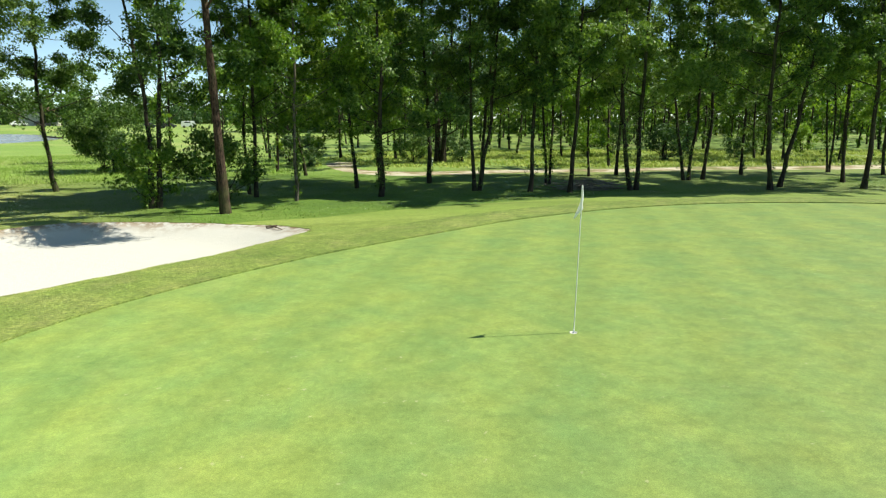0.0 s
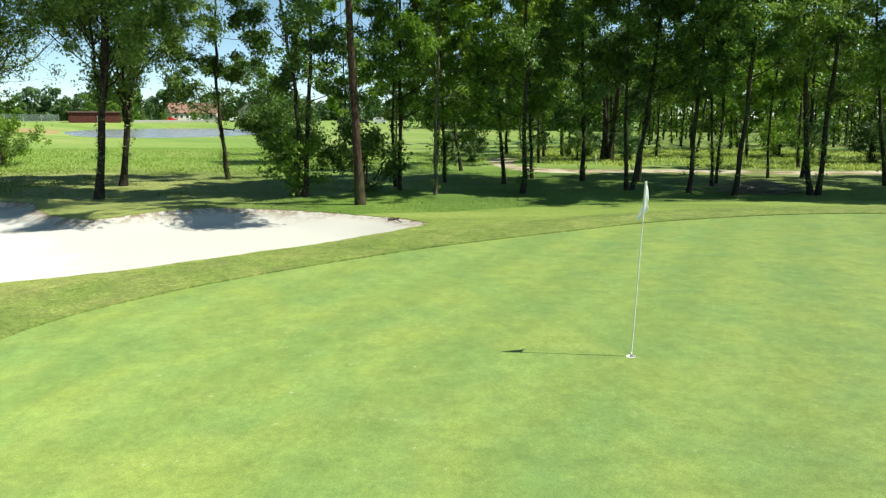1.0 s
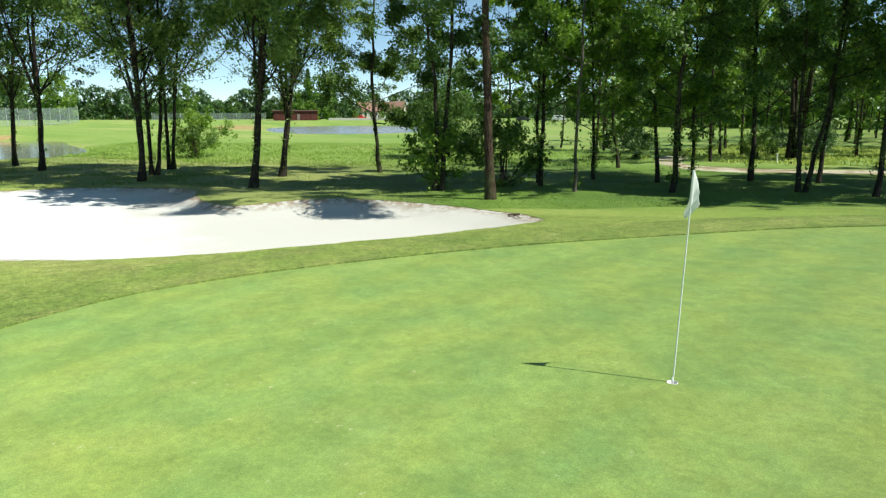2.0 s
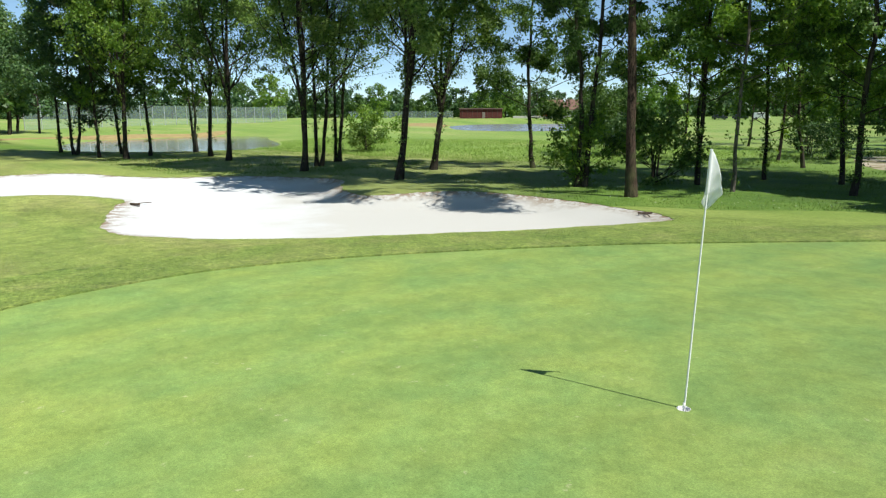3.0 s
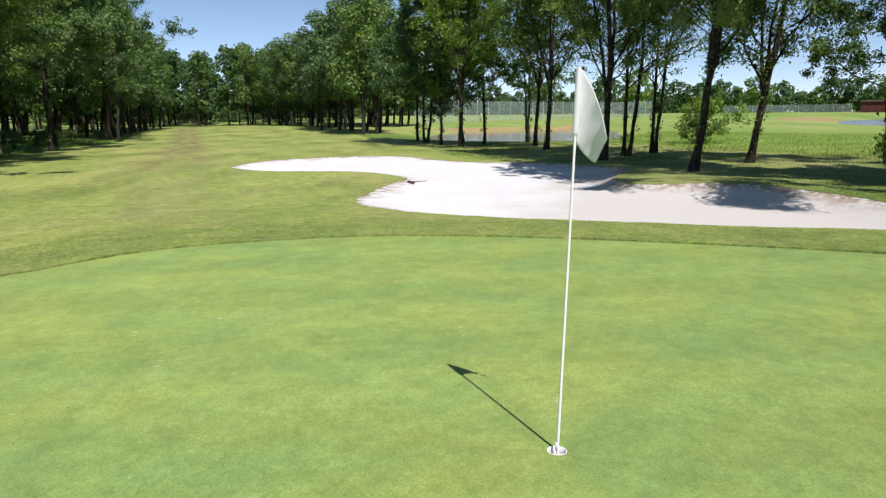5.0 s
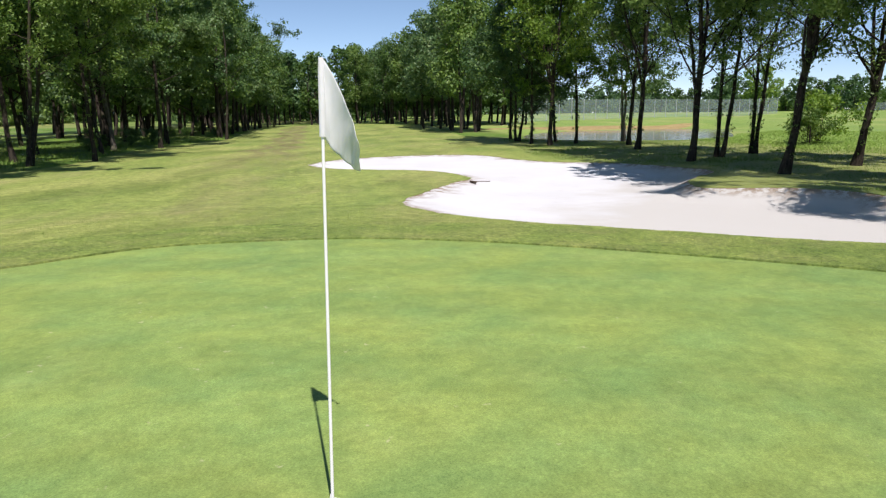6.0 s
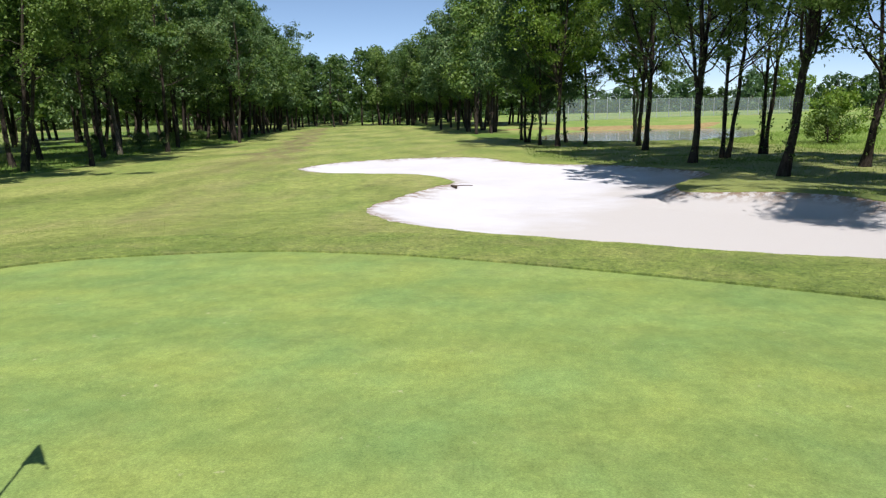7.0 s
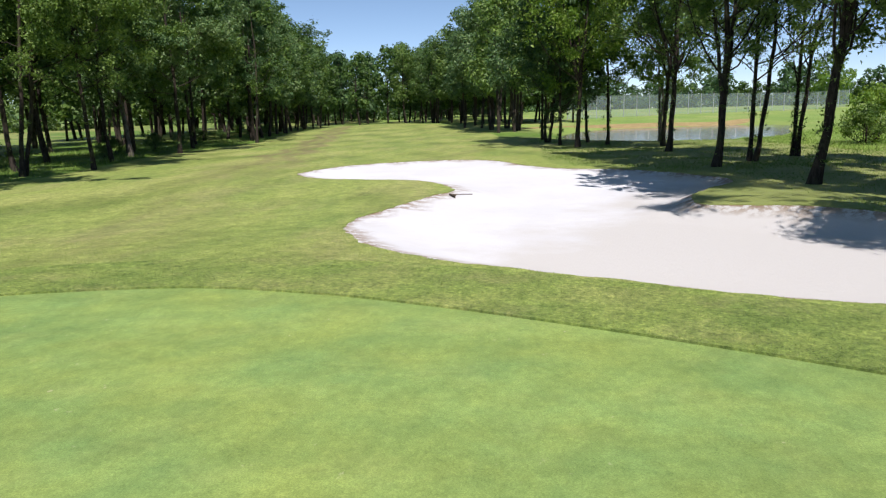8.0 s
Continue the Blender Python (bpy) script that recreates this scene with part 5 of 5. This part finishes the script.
def build_shed(x, y, wide, tall, deep):
    shed = empty("long_shed", facing(x, y), "long low dark red boarded shed", "shed")
    bm = bmesh.new()
    box(bm, (wide, deep, tall), (0, 0, tall / 2), 0.03)
    part("wall", bm, SHED_RED, shed)
    bm = bmesh.new()
    box(bm, (wide + 0.6, deep + 0.8, 0.18), (0, 0, tall + 0.15), 0.03, Matrix.Rotation(radians(2.5), 4, "X"))
    part("roof", bm, SHED_ROOF, shed)
    for i in range(int(wide / 1.6)):
        bm = bmesh.new()
        box(bm, (0.16, 0.1, tall - 0.1), (-wide / 2 + 0.8 + 1.6 * i, -deep / 2 - 0.05, tall / 2), 0.01)
        part("batten", bm, SHED_ROOF, shed)
    bm = bmesh.new()
    box(bm, (0.9, 0.08, 1.9), (0.9, -deep / 2 - 0.08, 0.95), 0.02)
    part("door", bm, GREY_WOOD, shed)


build_shed(-165.5, 149, 13.5, 2.8, 5)


def build_house(x, y, wide, deep, eaves, ridge, extra):
    house = empty("house", facing(x, y, extra), "white plastered house with an orange tiled roof", "house", "houses beyond the meadow")
    bm = bmesh.new()
    sec = [(-deep / 2, 0), (deep / 2, 0), (deep / 2, eaves), (0, ridge), (-deep / 2, eaves)]
    a = [bm.verts.new((-wide / 2, q, z)) for q, z in sec]
    c2 = [bm.verts.new((wide / 2, q, z)) for q, z in sec]
    bm.faces.new(a)
    bm.faces.new(c2[::-1])
    for i in range(5):
        j = (i + 1) % 5
        bm.faces.new((a[j], a[i], c2[i], c2[j]))
    part("wall", bm, PLASTER, house)
    slope = math.atan2(ridge - eaves, deep / 2)
    run = (deep / 2 + 0.5) / math.cos(slope)
    roof = part("roof", bmesh.new(), TILES, house)
    for s in (-1, 1):
        bm = bmesh.new()
        mid = (0, s * (deep / 4 + 0.25), (eaves + ridge) / 2 + 0.12 - 0.25 * math.tan(slope))
        box(bm, (wide + 0.8, run, 0.16), mid, 0.02, Matrix.Rotation(-s * slope, 4, "X"))
        part("roof_slope", bm, TILES, roof)
    bm = bmesh.new()
    box(bm, (0.6, 0.6, 1.3), (wide * 0.25, 0.6, ridge + 0.2), 0.03)
    part("chimney", bm, PLASTER, roof)
    for dx in (-wide * 0.3, 0.0, wide * 0.3):
        window = part("window", bmesh.new(), GLASS, house)
        bm = bmesh.new()
        box(bm, (1.1, 0.08, 1.3), (dx, -deep / 2 - 0.03, 1.7), 0.01)
        part("frame", bm, WHITE, window)
        bm = bmesh.new()
        box(bm, (0.9, 0.06, 1.1), (dx, -deep / 2 - 0.06, 1.7), 0.01)
        part("pane", bm, GLASS, window)


build_house(-161, 178, 6.5, 6.5, 3.0, 5.8, 22)
build_house(-157, 187, 8.5, 6.5, 3.0, 6.0, -15)
build_house(-141, 192, 9, 8, 3.0, 6.0, 62)


def build_car(x, y, paint, label, extra, van=False):
    car = empty("parked_car", facing(x, y, extra), label, "car", "parked cars")
    tall = 1.9 if van else 1.45
    side = [(-2.1, 0.35), (2.1, 0.35), (2.15, 0.8), (1.9 if van else 1.1, 0.95), (1.5 if van else 0.6, tall), (-1.9 if van else -1.2, tall), (-2.15, 0.95)]
    bm = bmesh.new()
    a = [bm.verts.new((q, -0.85, z)) for q, z in side]
    c2 = [bm.verts.new((q, 0.85, z)) for q, z in side]
    bm.faces.new(a)
    bm.faces.new(c2[::-1])
    for i in range(len(side)):
        j = (i + 1) % len(side)
        bm.faces.new((a[j], a[i], c2[i], c2[j]))
    bmesh.ops.bevel(bm, geom=bm.edges[:], offset=0.06, segments=1, affect="EDGES")
    part("body", bm, paint, car)
    for s in (-1, 1):
        bm = bmesh.new()
        box(bm, (1.6, 0.02, 0.34), (-0.35, s * 0.86, tall - 0.32), 0.005)
        part("side_window", bm, GLASS, car)
        for q in (-1.3, 1.3):
            bm = bmesh.new()
            bmesh.ops.create_cone(bm, cap_ends=True, segments=16, radius1=0.33, radius2=0.33, depth=0.2, matrix=Matrix.Translation((q, s * 0.78, 0.33)) @ Matrix.Rotation(radians(90), 4, "X"))
            part("wheel", bm, TYRE, car)


for x, y, paint, words, extra, van in ((-155, 167.5, CAR_RED, "red parked car beside the houses", 15, False), (-149, 172, CAR_WHITE, "white parked car beside the houses", 20, False), (-138, 178, CAR_WHITE, "white parked car beside the houses", 10, False), (-133, 181, CAR_DARK, "dark parked car on the far road", 0, False), (-102, 182, CAR_DARK, "dark parked car on the far road", 0, False), (-97, 184, CAR_DARK, "dark parked car on the far road", 0, False), (-92, 186, CAR_WHITE, "white parked van on the far road", 0, True)):
    build_car(x, y, paint, words, extra, van)


def build_net_fence(points, tall, gap):
    """A tall net on steel posts along a line of places."""
    fence = empty("net_fence", Matrix(), "tall grey-green ball-stop net on steel posts", "fence")
    places = []
    for (x0, y0), (x1, y1) in zip(points, points[1:]):
        k = max(1, round(math.hypot(x1 - x0, y1 - y0) / gap))
        places += [(x0 + (x1 - x0) * i / k, y0 + (y1 - y0) * i / k) for i in range(k)]
    places.append(points[-1])
    tops = [height(*q) for q in places]
    for (x, y), z in zip(places, tops):
        v, q = tube_arrays([(x, y, z - 0.2), (x, y, z + tall / 2), (x, y, z + tall + 0.15)], [0.07, 0.06, 0.05], 6)
        part("post", mesh_of("post", v, q, STEEL, True), None, fence)
    for (p0, z0), (p1, z1) in zip(zip(places, tops), list(zip(places, tops))[1:]):
        v = np.array([(*p0, z0 + 0.05), (*p1, z1 + 0.05), (*p1, z1 + tall), (*p0, z0 + tall)])
        part("net_panel", mesh_of("net_panel", v, np.array([(0, 1, 2, 3)]), NET), None, fence)


build_net_fence([(-133, 16), (-150, 37), (-168, 60.5), (-188, 92)], 4.2, 4.0)
build_net_fence([(-195, 118), (-185, 136), (-176, 146)], 2.2, 4.0)


def build_wall(points, tall):
    wall = empty("low_wall", Matrix(), "long low pale wall along the far road", "wall")
    for (x0, y0), (x1, y1) in zip(points, points[1:]):
        ln = math.hypot(x1 - x0, y1 - y0)
        bm = bmesh.new()
        z = height((x0 + x1) / 2, (y0 + y1) / 2)
        box(bm, (ln, 0.3, tall + 0.3), ((x0 + x1) / 2, (y0 + y1) / 2, z + tall / 2 - 0.15), 0.03, Matrix.Rotation(math.atan2(y1 - y0, x1 - x0), 4, "Z"))
        part("wall_length", bm, PLASTER, wall)


build_wall([(-157, 155), (-151, 161), (-145, 166.5), (-139, 171)], 0.7)
